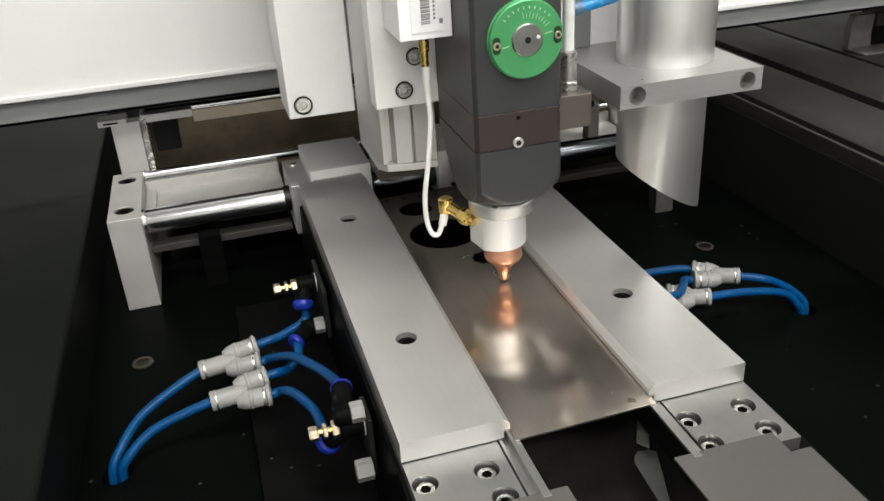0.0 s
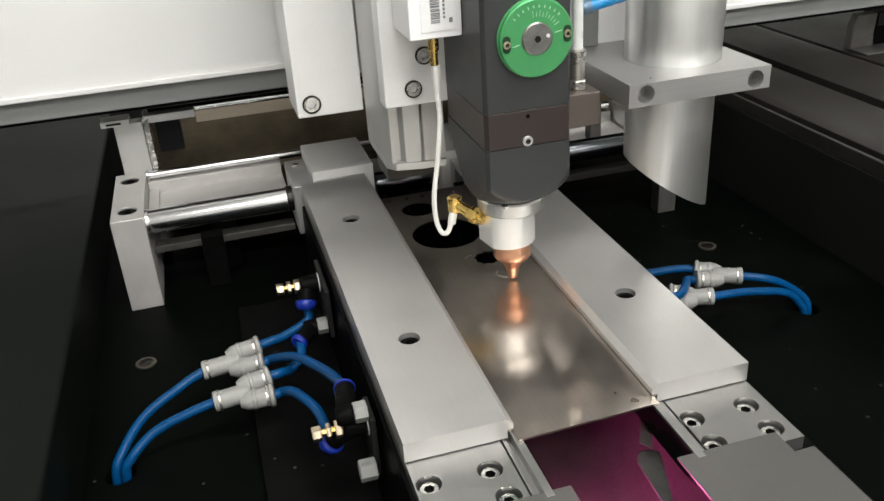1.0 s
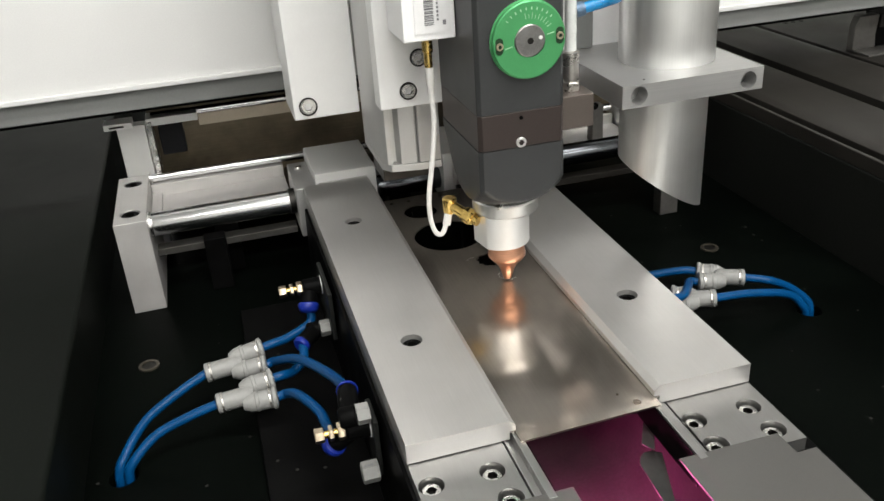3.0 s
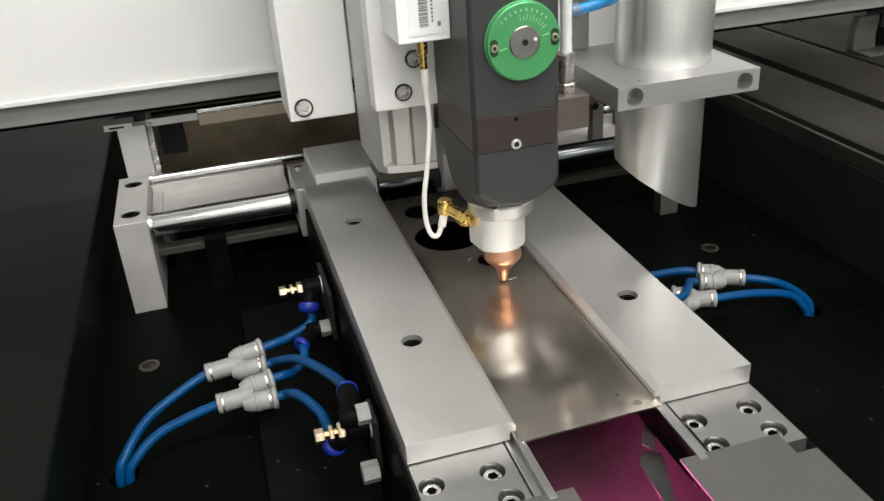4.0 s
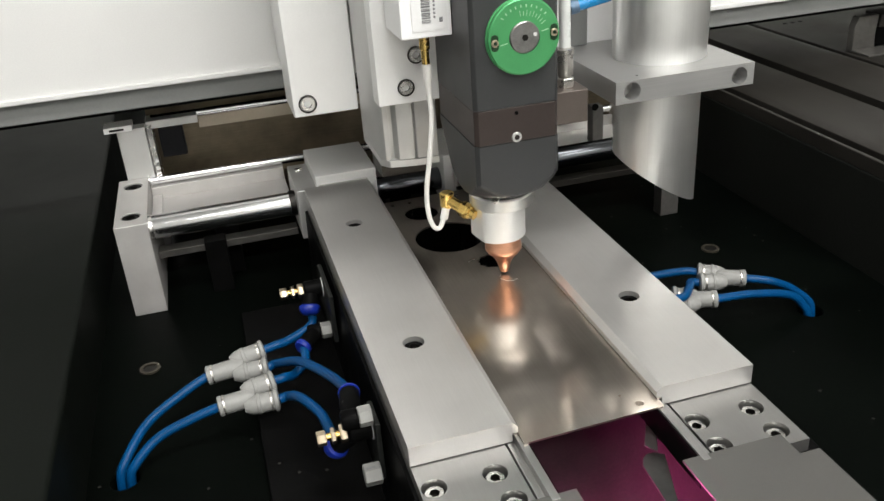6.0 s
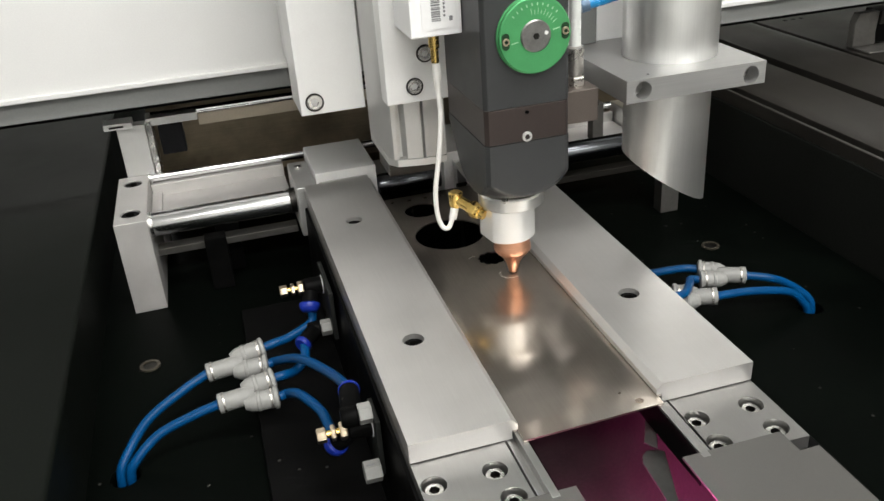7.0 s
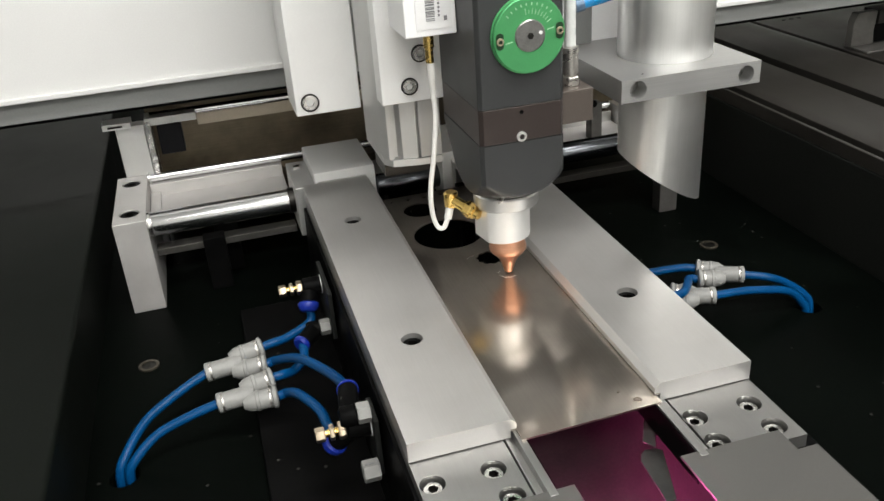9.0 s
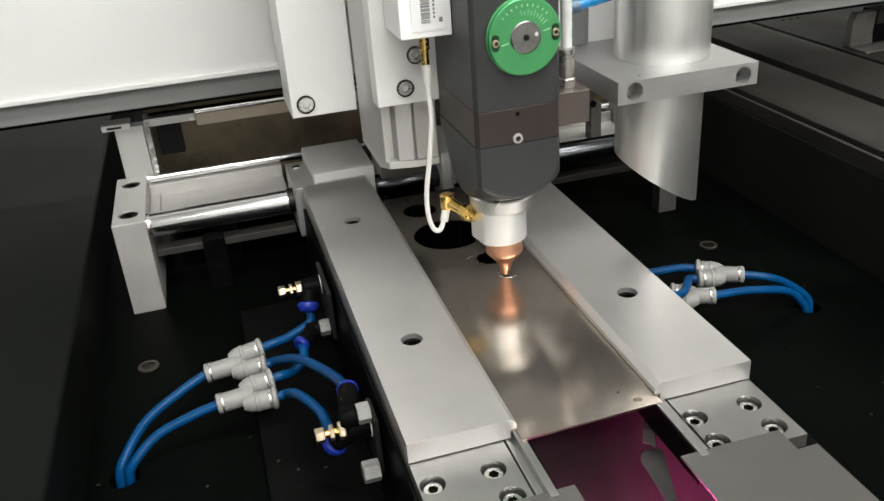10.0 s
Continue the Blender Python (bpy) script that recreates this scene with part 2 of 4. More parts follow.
def sweep(pts, r, n=14, steps=8, bm=None):
    """A round hose through the points."""
    bm = bm or bmesh.new()
    path = spline(pts, steps)
    rings, up = [], Vector((0.3, 0.2, 1)).normalized()
    for i, p in enumerate(path):
        d = (path[min(i + 1, len(path) - 1)] - path[max(i - 1, 0)]).normalized()
        side = d.cross(up).normalized()
        up = side.cross(d).normalized()
        rings.append([bm.verts.new(p + r * (math.cos(a) * side + math.sin(a) * up)) for a in (2 * math.pi * k / n for k in range(n))])
    for a, b in zip(rings, rings[1:]):
        for k in range(n):
            bm.faces.new((a[k], a[(k + 1) % n], b[(k + 1) % n], b[k]))
    bm.faces.new(rings[0])
    bm.faces.new(rings[-1])
    return bm


def along(bm, start, to):
    """Moves a body built along z from the origin so that it starts at start and points to to."""
    d = Vector(to) - Vector(start)
    bm.transform(Matrix.Translation(start) @ d.to_track_quat("Z", "Y").to_matrix().to_4x4())
    return bm


def screw_body(r, depth=0.004):
    """A cap screw's head along z, top at 0, with its hexagon socket."""
    bm = bmesh.new()
    n = 24
    outer = [(r * 0.93, 0.0), (r, -r * 0.08), (r, -depth)]
    rings = [[bm.verts.new((q * math.cos(2 * math.pi * i / n), q * math.sin(2 * math.pi * i / n), h)) for i in range(n)] for q, h in outer]
    hexr = r * 0.56

    def hexa(a):
        k = (a % (math.pi / 3)) - math.pi / 6
        return hexr * math.cos(math.pi / 6) / math.cos(k)

    for h in (0.0, -r * 0.62):
        rings.insert(0, [bm.verts.new((hexa(2 * math.pi * i / n) * math.cos(2 * math.pi * i / n), hexa(2 * math.pi * i / n) * math.sin(2 * math.pi * i / n), h)) for i in range(n)])
    for k, (a, b) in enumerate(zip(rings, rings[1:])):
        for i in range(n):
            bm.faces.new((a[i], a[(i + 1) % n], b[(i + 1) % n], b[i])).material_index = int(k == 0)
    bm.faces.new(rings[0]).material_index = 1
    bm.faces.new(rings[-1])
    return bm


def turned(bm, centre, facing):
    """Lays a body built along +z at centre so that z faces the given way."""
    bm.transform(Matrix.Translation(centre) @ Vector(facing).to_track_quat("Z", "Y").to_matrix().to_4x4())
    return bm


# ---- the room: unseen, added to close the scene and bounce light ----
def room():
    x0, x1, y0, y1, z0, z1 = -2.6, 2.6, -2.4, 2.6, -0.95, 1.85
    solid("floor", box(x0, x1, y0, y1, z0 - 0.1, z0), FLOOR, "unseen grey floor added to close the room and bounce light", "floor", "structure")
    solid("ceiling", box(x0, x1, y0, y1, z1, z1 + 0.1), CEIL, "unseen pale ceiling added to close the room and bounce light", "ceiling", "structure")
    for nm, b in (("wall_north", (x0, x1, y1, y1 + 0.1)), ("wall_south", (x0, x1, y0 - 0.1, y0)), ("wall_west", (x0 - 0.1, x0, y0, y1)), ("wall_east", (x1, x1 + 0.1, y0, y1))):
        solid(nm, box(*b, z0, z1), WALL, "unseen plain wall added to close the room and bounce light", "wall", "structure")
    for (x, y, z), w, d, power in LAMPS:
        t = thing("ceiling_lamp", (x, y, z1), "assumed ceiling panel lamp out of view, added to light the machine", "lamp", "ceiling lamps")
        part("housing", box(x - w / 2 - 0.03, x + w / 2 + 0.03, y - d / 2 - 0.03, y + d / 2 + 0.03, z + 0.03, z1), LAMP_WHITE, t)
        la = bpy.data.lights.new("panel light", "AREA")
        la.shape, la.size, la.size_y, la.energy, la.color = "RECTANGLE", w, d, power, (1.0, 0.985, 0.95)
        lo = new("panel_light", la)
        lo.parent = t
        lo.location = (0, 0, z - z1 + 0.025)


# ---- the machine's frame ----
BZ = -0.092
HOSE_HOLES = ((-0.1500, 0.1440), (0.3440, 0.1550))


def machine():
    solid("machine_bed", prism([(-0.19, -0.5), (0.4198, -0.5), (0.4198, 1.3), (-0.19, 1.3)], -0.95, BZ, "z", [circle(x, y, 0.0085, 28) for x, y in HOSE_HOLES]), BED, "black painted machine bed with dust specks", "machine bed", "structure", bevel=0.002)
    # threaded holes in the bed
    for x, y in ((-0.1366, 0.2641), (0.3315, 0.2703)):
        t = thing("threaded_insert", (x, y, BZ), "steel threaded insert in the black bed", "insert", "bed inserts")
        part("ring", prism(circle(x, y, 0.0075, 24), BZ, BZ + 0.0012, "z", [circle(x, y, 0.0052, 24)]), mat("worn brass insert", (0.075, 0.066, 0.05), 0.4, 0.6), t)
        part("bore", lathe([(0.0052, 0.0002), (0.0052, 0.0005)], (x, y, BZ), "z", 24), DARK_STEEL, t)
    solid("side_panel", box(-1.1, -0.172, -0.5, 1.3, -0.95, -0.034), PANEL, "matt black machine side panel", "side panel", "structure", bevel=0.003)
    solid("raised_base", box(-0.066, 0.246, -0.2, 0.31, BZ, BZ + 0.006), BLACK, "black base plate under the clamping rails", "base plate", "structure", bevel=0.001)
    # right-hand frame with its guide slot
    solid("frame_wall", box(0.42, 1.3, -0.5, 1.3, -0.95, -0.012), FRAME_PAINT, "black machine frame beside the bed", "machine frame", "structure", bevel=0.002)
    f = thing("frame_plate", (0.43, 0.4, -0.012), "grey machined frame plates with a dark guide slot", "frame plate", kind="structure")
    part("edge_strip", box(0.4205, 0.4245, -0.5, 1.3, -0.012, 0.0), GREY_PLATE, f, "bright edge strip", 0.0008)
    part("inner_plate", prism([(0.441, -0.012), (0.509, -0.012), (0.509, 0.0), (0.447, 0.0), (0.441, -0.004)], -0.5, 1.3, "y"), GREY_PLATE, f, "", 0.0006)
    part("guide_band", prism([(0.524, -0.012), (0.594, -0.012), (0.594, 0.001), (0.590, 0.004), (0.580, 0.0055), (0.566, 0.0055), (0.545, 0.0035), (0.526, 0.001), (0.524, 0.0)], -0.5, 1.3, "y"), GREY_PLATE, f, "rounded guide band", 0.0, 50)
    part("outer_plate", box(0.600, 1.3, -0.5, 1.3, -0.012, 0.003), GREY_PLATE, f, "", 0.001)
    for k in range(3):
        part("plate_hole", lathe([(0.0026, 0.0), (0.0026, 0.0004)], (0.632 + 0.011 * k, 0.60, 0.003), "z", 16), BLACK, f)
    b = thing("stop_block", (0.64, 0.46, 0.003), "grey metal stop bracket with a dark inside on the frame plate", "stop bracket")
    part("cheek", prism([(0.607, 0.0032), (0.636, 0.0032), (0.634, 0.018), (0.636, 0.040), (0.611, 0.040), (0.607, 0.030)], 0.452, 0.462, "y"), WORN_PLATE, b, "worn grey cheek", 0.0008)
    part("foot_lip", box(0.606, 0.70, 0.425, 0.4518, 0.0032, 0.0055), WORN_PLATE, b, "bent foot", 0.0008)
    part("arm", box(0.6362, 0.90, 0.450, 0.474, 0.026, 0.040), GREY_PLATE, b, "", 0.001)
    # Black block is added to draw the dark interior of the bracket.
    part("dark_inside", box(0.6362, 0.90, 0.454, 0.474, 0.0056, 0.0258), BLACK, b, "black block put in for the dark interior of the bracket", 0.001)


# ---- the clamping rails ----
MID = 0.1796


def rail(right):
    X = (lambda x: MID - x) if right else (lambda x: x)
    pts = lambda q: [(X(x), y) for x, y in q]
    t = thing("clamp_rail", (X(0.02), 0.15, BZ + 0.006), "clamping rail of ground aluminium on a black body", "clamp rail", "clamp rails")
    # black body
    part("body", prism(pts([(-0.0018, -0.0187), (0.046, -0.0187), (0.046, -0.0202), (0.0545, -0.0202), (0.0545, -0.0235), (0.0390, -0.0290), (0.0390, BZ + 0.006), (-0.004, BZ + 0.006)]), -0.11, 0.334, "y"), BLACK, t, "black anodised rail body", 0.0006)
    # base plate with counterbores
    bolts = [(0.0113, -0.0168), (0.0411, -0.017), (0.0104, -0.0355), (0.0408, -0.0358)] if right else [(0.0068, -0.0168), (0.0356, -0.017), (0.0078, -0.0355), (0.0378, -0.0358)]
    outline = [(0.0002, -0.046), (0.0465, -0.046), (0.0465, 0.33), (0.0002, 0.33)]
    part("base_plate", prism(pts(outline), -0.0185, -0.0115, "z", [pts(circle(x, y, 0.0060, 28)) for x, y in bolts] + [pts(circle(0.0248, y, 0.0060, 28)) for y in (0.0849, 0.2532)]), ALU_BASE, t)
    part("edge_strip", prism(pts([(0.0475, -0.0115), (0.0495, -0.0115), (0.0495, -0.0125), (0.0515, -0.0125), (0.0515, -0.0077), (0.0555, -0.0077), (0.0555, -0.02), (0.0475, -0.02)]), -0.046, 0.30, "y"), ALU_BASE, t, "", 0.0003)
    holes_y = (0.0849, 0.2532)
    # top plate with its two bores
    top = [(0, 0), (0.0505, 0), (0.0505, 0.334), (0, 0.334)]
    bm = prism(pts(top), -0.0108, 0.0, "z", [pts(circle(0.0248, y, 0.0060, 32)) for y in holes_y])
    part("top_plate", bm, ALU_Y, t, "ground aluminium top plate")
    part("lip", prism(pts([(0.0505, 0), (0.0535, -0.003), (0.0535, -0.006), (0.0505, -0.006)]), 0.0, 0.334, "y"), ALU_Y, t, "chamfered edge")
    # Added black heads near the top draw the shade inside the bores.
    for y in holes_y:
        part("plate_screw", turned(screw_body(0.0058, 0.008), (X(0.0248), y, -0.0028), (0, 0, 1)), BLACK, t, "black screw head added to darken the rail bore")
    for x, y in bolts:
        part("cap_screw", turned(screw_body(0.0046, 0.005), (X(x), y, -0.0142), (0, 0, 1)), STEEL, t, "steel socket cap screw")
    # Added black plate: stands in for the unlit inner face of the edge strip.
    part("strip_shade", box(X(0.0557), X(0.0562), -0.046, 0.10, -0.0240, -0.0085), BLACK, t, "black plate added to keep the inner face of the strip dark")
    # thin cover plate in front
    cov = [(0.0641, -0.0423), (0.0136, -0.0423), (0.0136, -0.0565), (0.0035, -0.0565), (0.0035, -0.16), (0.0641, -0.16)]
    part("front_cover", prism(pts(cov), -0.0092, -0.0078, "z"), STEEL_PLATE, t, "flat matt grey steel cover plate", 0.0004)
    # grey mounting plates that carry the air fittings
    for a, b in ((0.0480, 0.0700), (0.1900, 0.2400)):
        part("mount_plate", box(X(-0.0072), X(-0.0042), a, b, -0.056, -0.0205), MOUNT, t, "dark grey mounting plate", 0.0006)
    # blocks at the far end, round the shafts
    part("end_block", prism(pts([(0.011, 0.345), (0.061, 0.345), (0.061, 0.415), (0.011, 0.415)]), -0.040, 0.004, "z"), ALU_WHITE, t, "aluminium end block", 0.0008)
    part("end_step", box(X(0.013), X(0.053), 0.334, 0.345, -0.030, -0.003), ALU_X, t, "", 0.0005)
    part("bearing_block", box(X(-0.006), X(0.0105), 0.338, 0.40, -0.045, -0.003), ALU_MATT, t, "aluminium shaft bearing block", 0.0008)
    part("block_screw", turned(screw_body(0.0034), (X(0.002), 0.385, -0.0012), (0, 0, 1)), STEEL, t)
    part("guide_bush", lathe([(0.0105, 0.0), (0.0105, 0.005)], (X(-0.011 if not right else -0.006), 0.360, -0.021), "x", 28), DARK_STEEL, t, "dark shaft seal")
    part("drop_plate", box(X(0.0), X(0.05), 0.334, 0.344, BZ + 0.006, -0.031), BLACK, t, "black end plate", 0.0005)
    return t


def work_sheet():
    z0, z1 = -0.0075, -0.0065
    t = thing("steel_sheet", (0.0898, 0.144, z0), "thin steel sheet with round cut-outs, clamped between the rails", "steel sheet")
    holes = [circle(0.0772, 0.2638, 0.0124, 40), circle(0.0850, 0.2165, 0.0240, 56), circle(0.1000, 0.1705, 0.0080, 64, 0.16, 10)]
    holes += [circle(x, y, 0.0017, 14) for x, y in ((0.0603, 0.2865), (0.0737, 0.2860), (0.0863, 0.2856), (0.099, 0.2852), (0.111, 0.285))]
    out = [(0.0532, -0.0082), (0.1264, -0.0062), (0.1264, 0.0006), (0.132, 0.0006), (0.132, 0.294), (0.0475, 0.2935), (0.0475, 0.0006), (0.0532, 0.0006)]
    part("sheet", prism(out, z0, z1, "z", holes), SHEET, t)
    # fresh cut line with its burr
    path = []
    for i in range(40):
        a = math.radians(140 + 165 * i / 39)
        r = 0.0056 * (1 + 0.13 * abs(math.sin(5 * a)))
        path.append((0.1035 + r * math.cos(a), 0.1460 + r * math.sin(a), z1 + 0.0001))
    part("cut_line", sweep(path, 0.00015, 6, 1), DARK_CHROME, t, "bright scalloped cut line")
    scratch = [(0.0905, 0.177, z1), (0.088, 0.1768, z1), (0.0855, 0.1745, z1)]
    part("scratch", sweep(scratch, 0.0002, 6, 6), STEEL, t, "bright scratch")
    for x, y, r in ((0.1104, 0.0085, 0.0007), (0.1165, -0.0004, 0.0021)):
        part("stain", lathe([(r, 0.00004), (r, 0.00008)], (x, y, z1), "z", 20), mat("dark heat stain", (0.30, 0.25, 0.21), 0.25, 0.9), t, "dark heat stain")


def shafts():
    # end bracket with its uprights
    t = thing("shaft_bracket", (-0.136, 0.40, BZ), "aluminium end bracket holding the guide shafts", "shaft bracket", "shaft brackets")
    hol = [circle(-0.1365, y, 0.0078, 28) for y in (0.369, 0.437)]
    part("block", prism([(-0.149, 0.349), (-0.1235, 0.349), (-0.1235, 0.455), (-0.149, 0.455)], BZ, -0.0125, "z", hol), SATIN, t, "bracket block with two bores", 0.0006)
    # Black heads just below the top stand in for the shaded bores.
    for y in (0.369, 0.437):
        part("bore_screw", turned(screw_body(0.0074, 0.004), (-0.1365, y, -0.0136), (0, 0, 1)), BLACK, t, "black screw head added to darken the bracket bore")
    part("upright", box(-0.1415, -0.1175, 0.4555, 0.468, BZ, 0.033), ALU_MATT, t, "upright plate", 0.0008)
    part("cap", box(-0.1505, -0.127, 0.448, 0.466, 0.0332, 0.0385), WHITE_PAINT, t, "small bright cap plate", 0.0005)
    part("cap_slot", box(-0.146, -0.134, 0.4472, 0.4478, 0.0350, 0.0366), DARK_STEEL, t)
    part("cheek", box(-0.117, -0.112, 0.4555, 0.48, -0.03, 0.034), STEEL, t, "", 0.0005)
    for z in (-0.006, 0.001):
        part("pin", lathe([(0.0016, -0.001), (0.0016, 0.0)], (-0.1135, 0.4555, z), "y", 14), ALU_WHITE, t)
    # right-hand foot
    r = thing("shaft_bracket", (0.3405, 0.40, BZ), "aluminium end bracket standing on the black bed", "shaft bracket", "shaft brackets")
    part("leg", box(0.3265, 0.3445, 0.347, 0.361, BZ, -0.034), WORN_PLATE, r, "", 0.0006)
    part("block_top", box(0.3255, 0.350, 0.347, 0.455, -0.034, -0.0125), ALU_Z, r, "", 0.0006)
    # shafts
    s = thing("guide_shaft", (0.09, 0.360, -0.021), "thick chromed guide shaft between the brackets", "guide shaft", "guide shafts")
    part("rod", lathe([(0.0094, -0.124), (0.0097, -0.1235), (0.0097, 0.324), (0.0094, 0.3245)], (0, 0.364, -0.0228), "x", 40), CHROME, s)
    # Darker sleeves put the dark reflections on the shaft into its colour.
    for a, b in ((0.0605, 0.1195), (0.1905, 0.3225)):
        part("dark_reflection", lathe([(0.0097, a), (0.0099, a + 0.0003), (0.0099, b - 0.0003), (0.0097, b)], (0, 0.364, -0.0228), "x", 40), SHAFT_REFLECTION, s, "stretch of shaft with its dark reflection put into the colour")
    part("end_ring", lathe([(0.0106, -0.1233), (0.0106, -0.1212), (0.0100, -0.1208)], (0, 0.364, -0.0228), "x", 32), STEEL, s, "steel end ring")
    s = thing("guide_shaft", (0.09, 0.437, -0.019), "thin chromed rear guide rod between the brackets", "guide shaft", "guide shafts")
    part("rod", lathe([(0.0037, -0.124), (0.0037, 0.324)], (0, 0.452, -0.0155), "x", 24), CHROME, s)
    part("end_ring", lathe([(0.0054, -0.1233), (0.0054, -0.1215)], (0, 0.452, -0.0155), "x", 24), STEEL, s, "steel end ring")
    s = thing("upper_rod", (-0.02, 0.47, 0.037), "chromed upper rod in a square aluminium sleeve", "guide shaft")
    part("rod", lathe([(0.0036, -0.112), (0.0036, 0.255)], (0, 0.472, 0.0345), "x", 24), CHROME, s)
    part("sleeve", box(-0.1165, -0.0725, 0.458, 0.478, 0.0295, 0.0365), ALU_MATT, s, "square aluminium sleeve", 0.0006)
    part("sensor", box(-0.1075, -0.0865, 0.458, 0.474, 0.002, 0.029), mat("black sensor plastic", (0.007, 0.007, 0.008), 0.4, spec=0.12), s, "black sensor block", 0.001)
    part("rail_strip", box(-0.0725, 0.2495, 0.48, 0.488, 0.018, 0.029), mat("cream strip", (0.55, 0.48, 0.38), 0.4, 0.4, grain_amt=0.03, bump=0, stain=0.08), s, "cream metal strip")
    part("holder", box(0.250, 0.262, 0.46, 0.488, BZ, 0.038), ALU_MATT, s)
    # flat plate between the shafts
    p = thing("tie_plate", (-0.065, 0.42, -0.034), "flat aluminium tie plate between the shafts", "tie plate")
    part("plate", box(-0.1232, -0.0062, 0.392, 0.444, -0.036, -0.030), SATIN, p, "", 0.0005)
    part("rim", box(-0.1232, -0.1145, 0.392, 0.444, -0.0300, -0.0262), SATIN, p, "raised rim", 0.0006)
    part("rear_bar", box(-0.1232, -0.0062, 0.4442, 0.4520, -0.040, -0.0196), SATIN, p, "", 0.0005)
    part("support", box(-0.075, -0.055, 0.395, 0.415, BZ, -0.036), BLACK, p, "black support block", 0.001)
    part("lower_bar", box(-0.1232, -0.0062, 0.378, 0.391, -0.058, -0.052), WORN_PLATE, p, "", 0.0005)
    part("lower_bar_foot", box(-0.085, -0.067, 0.364, 0.3775, BZ, -0.044), BLACK, p, "black square foot", 0.001)
    p2 = thing("tie_plate", (0.26, 0.42, -0.034), "flat aluminium tie plate beside the far rail", "tie plate")
    part("plate", box(0.187, 0.3238, 0.392, 0.444, -0.036, -0.030), SATIN, p2, "", 0.0005)
    part("rear_bar", box(0.187, 0.3238, 0.4442, 0.4475, -0.040, -0.020), ALU_X, p2, "", 0.0005)
    part("lower_bar", box(0.187, 0.3238, 0.378, 0.391, -0.058, -0.052), GREY_PLATE, p2, "", 0.0005)
    part("post", box(0.2810, 0.2920, 0.400, 0.412, -0.0298, 0.0060), WORN_PLATE, p2, "dark post with a black bore", 0.0006)
    part("post_bore", lathe([(0.0034, 0.3992), (0.0034, 0.3998)], (0.2830, 0, 0.0060), "y", 20), BLACK, p2)
    p3 = thing("tie_plate", (0.09, 0.42, -0.034), "flat aluminium tie plate between the two rails", "tie plate")
    part("plate", box(0.062, 0.1176, 0.392, 0.444, -0.036, -0.030), SATIN, p3, "", 0.0005)
    part("support", box(0.080, 0.100, 0.395, 0.415, BZ + 0.0002, -0.036), BLACK, p3, "black support block", 0.001)
    g = thing("polished_guard", (0.1, 0.52, BZ), "polished guard plate behind the rods, brown reflection put into its colour", "guard plate")
    part("plate", box(-0.118, 0.40, 0.505, 0.509, BZ, 0.055), BROWN_REFLECT, g)
    part("fold", box(-0.118, 0.40, 0.485, 0.5045, -0.040, -0.037), BROWN_REFLECT, g)


# ---- hoses and fittings ----
def y_fitting(stem, fork, name_label, spread=0.0068, lean=0.55):
    """A white push-in Y piece from its stem end to its fork ends."""
    a, b = Vector(stem), Vector(fork)
    d = (b - a).normalized()
    side = d.cross(Vector((0, 0, 1))).normalized()
    side = (side * (1 if side.y > 0 else -1) + Vector((0, 0, lean))).normalized()
    ln = (b - a).length
    t = thing("y_connector", tuple(a), name_label, "hose connector", "hose connectors")
    bm = lathe([(0.0048, 0.0), (0.0064, 0.0006), (0.0064, 0.003), (0.0060, 0.0034), (0.0060, ln * 0.55), (0.0045, ln * 0.62)], n=24)
    part("stem", along(bm, a, b), WHITE_PLASTIC, t)
    part("release_ring", along(lathe([(0.0065, 0.0034), (0.0065, 0.0045)], n=24), a, b), DARK_CHROME, t, "steel ring")
    ends = []
    for s in (-1, 1):
        p0 = a + d * ln * 0.42 + side * s * spread * 0.75
        p1 = b + side * s * spread
        l2 = (p1 - p0).length
        bm = lathe([(0.0038, 0.0), (0.0058, 0.004), (0.0061, 0.007), (0.0061, l2 - 0.0035), (0.0066, l2 - 0.003), (0.0066, l2 - 0.0006), (0.0048, l2)], n=24)
        br = part("branch", along(bm, p0, p1), WHITE_PLASTIC, t)
        part("release_ring", along(lathe([(0.00635, l2 - 0.0054), (0.00635, l2 - 0.0043)], n=24), p0, p1), DARK_CHROME, br, "steel ring")
        part("flange", along(lathe([(0.0062, l2 - 0.0036), (0.0072, l2 - 0.0030), (0.0072, l2 - 0.0010), (0.0060, l2 - 0.0004)], n=24), p0, p1), WHITE_PLASTIC, br)
        part("shoulder", along(lathe([(0.0060, 0.0075), (0.0066, 0.0082), (0.0066, 0.0098), (0.0060, 0.0104)], n=24), p0, p1), WHITE_PLASTIC, br)
        ends.append(p1)
    return ends


def hose(pts, label="blue plastic air hose", r=0.003):
    t = thing("air_hose", pts[-1], label, "air hose", "air hoses")
    part("hose", sweep(pts, r, 14, 8), BLUE_TUBE, t)


def hexagon(r, h0, h1):
    return lathe([(r * 0.92, h0), (r, h0 + 0.0005), (r, h1 - 0.0005), (r * 0.92, h1)], n=6)


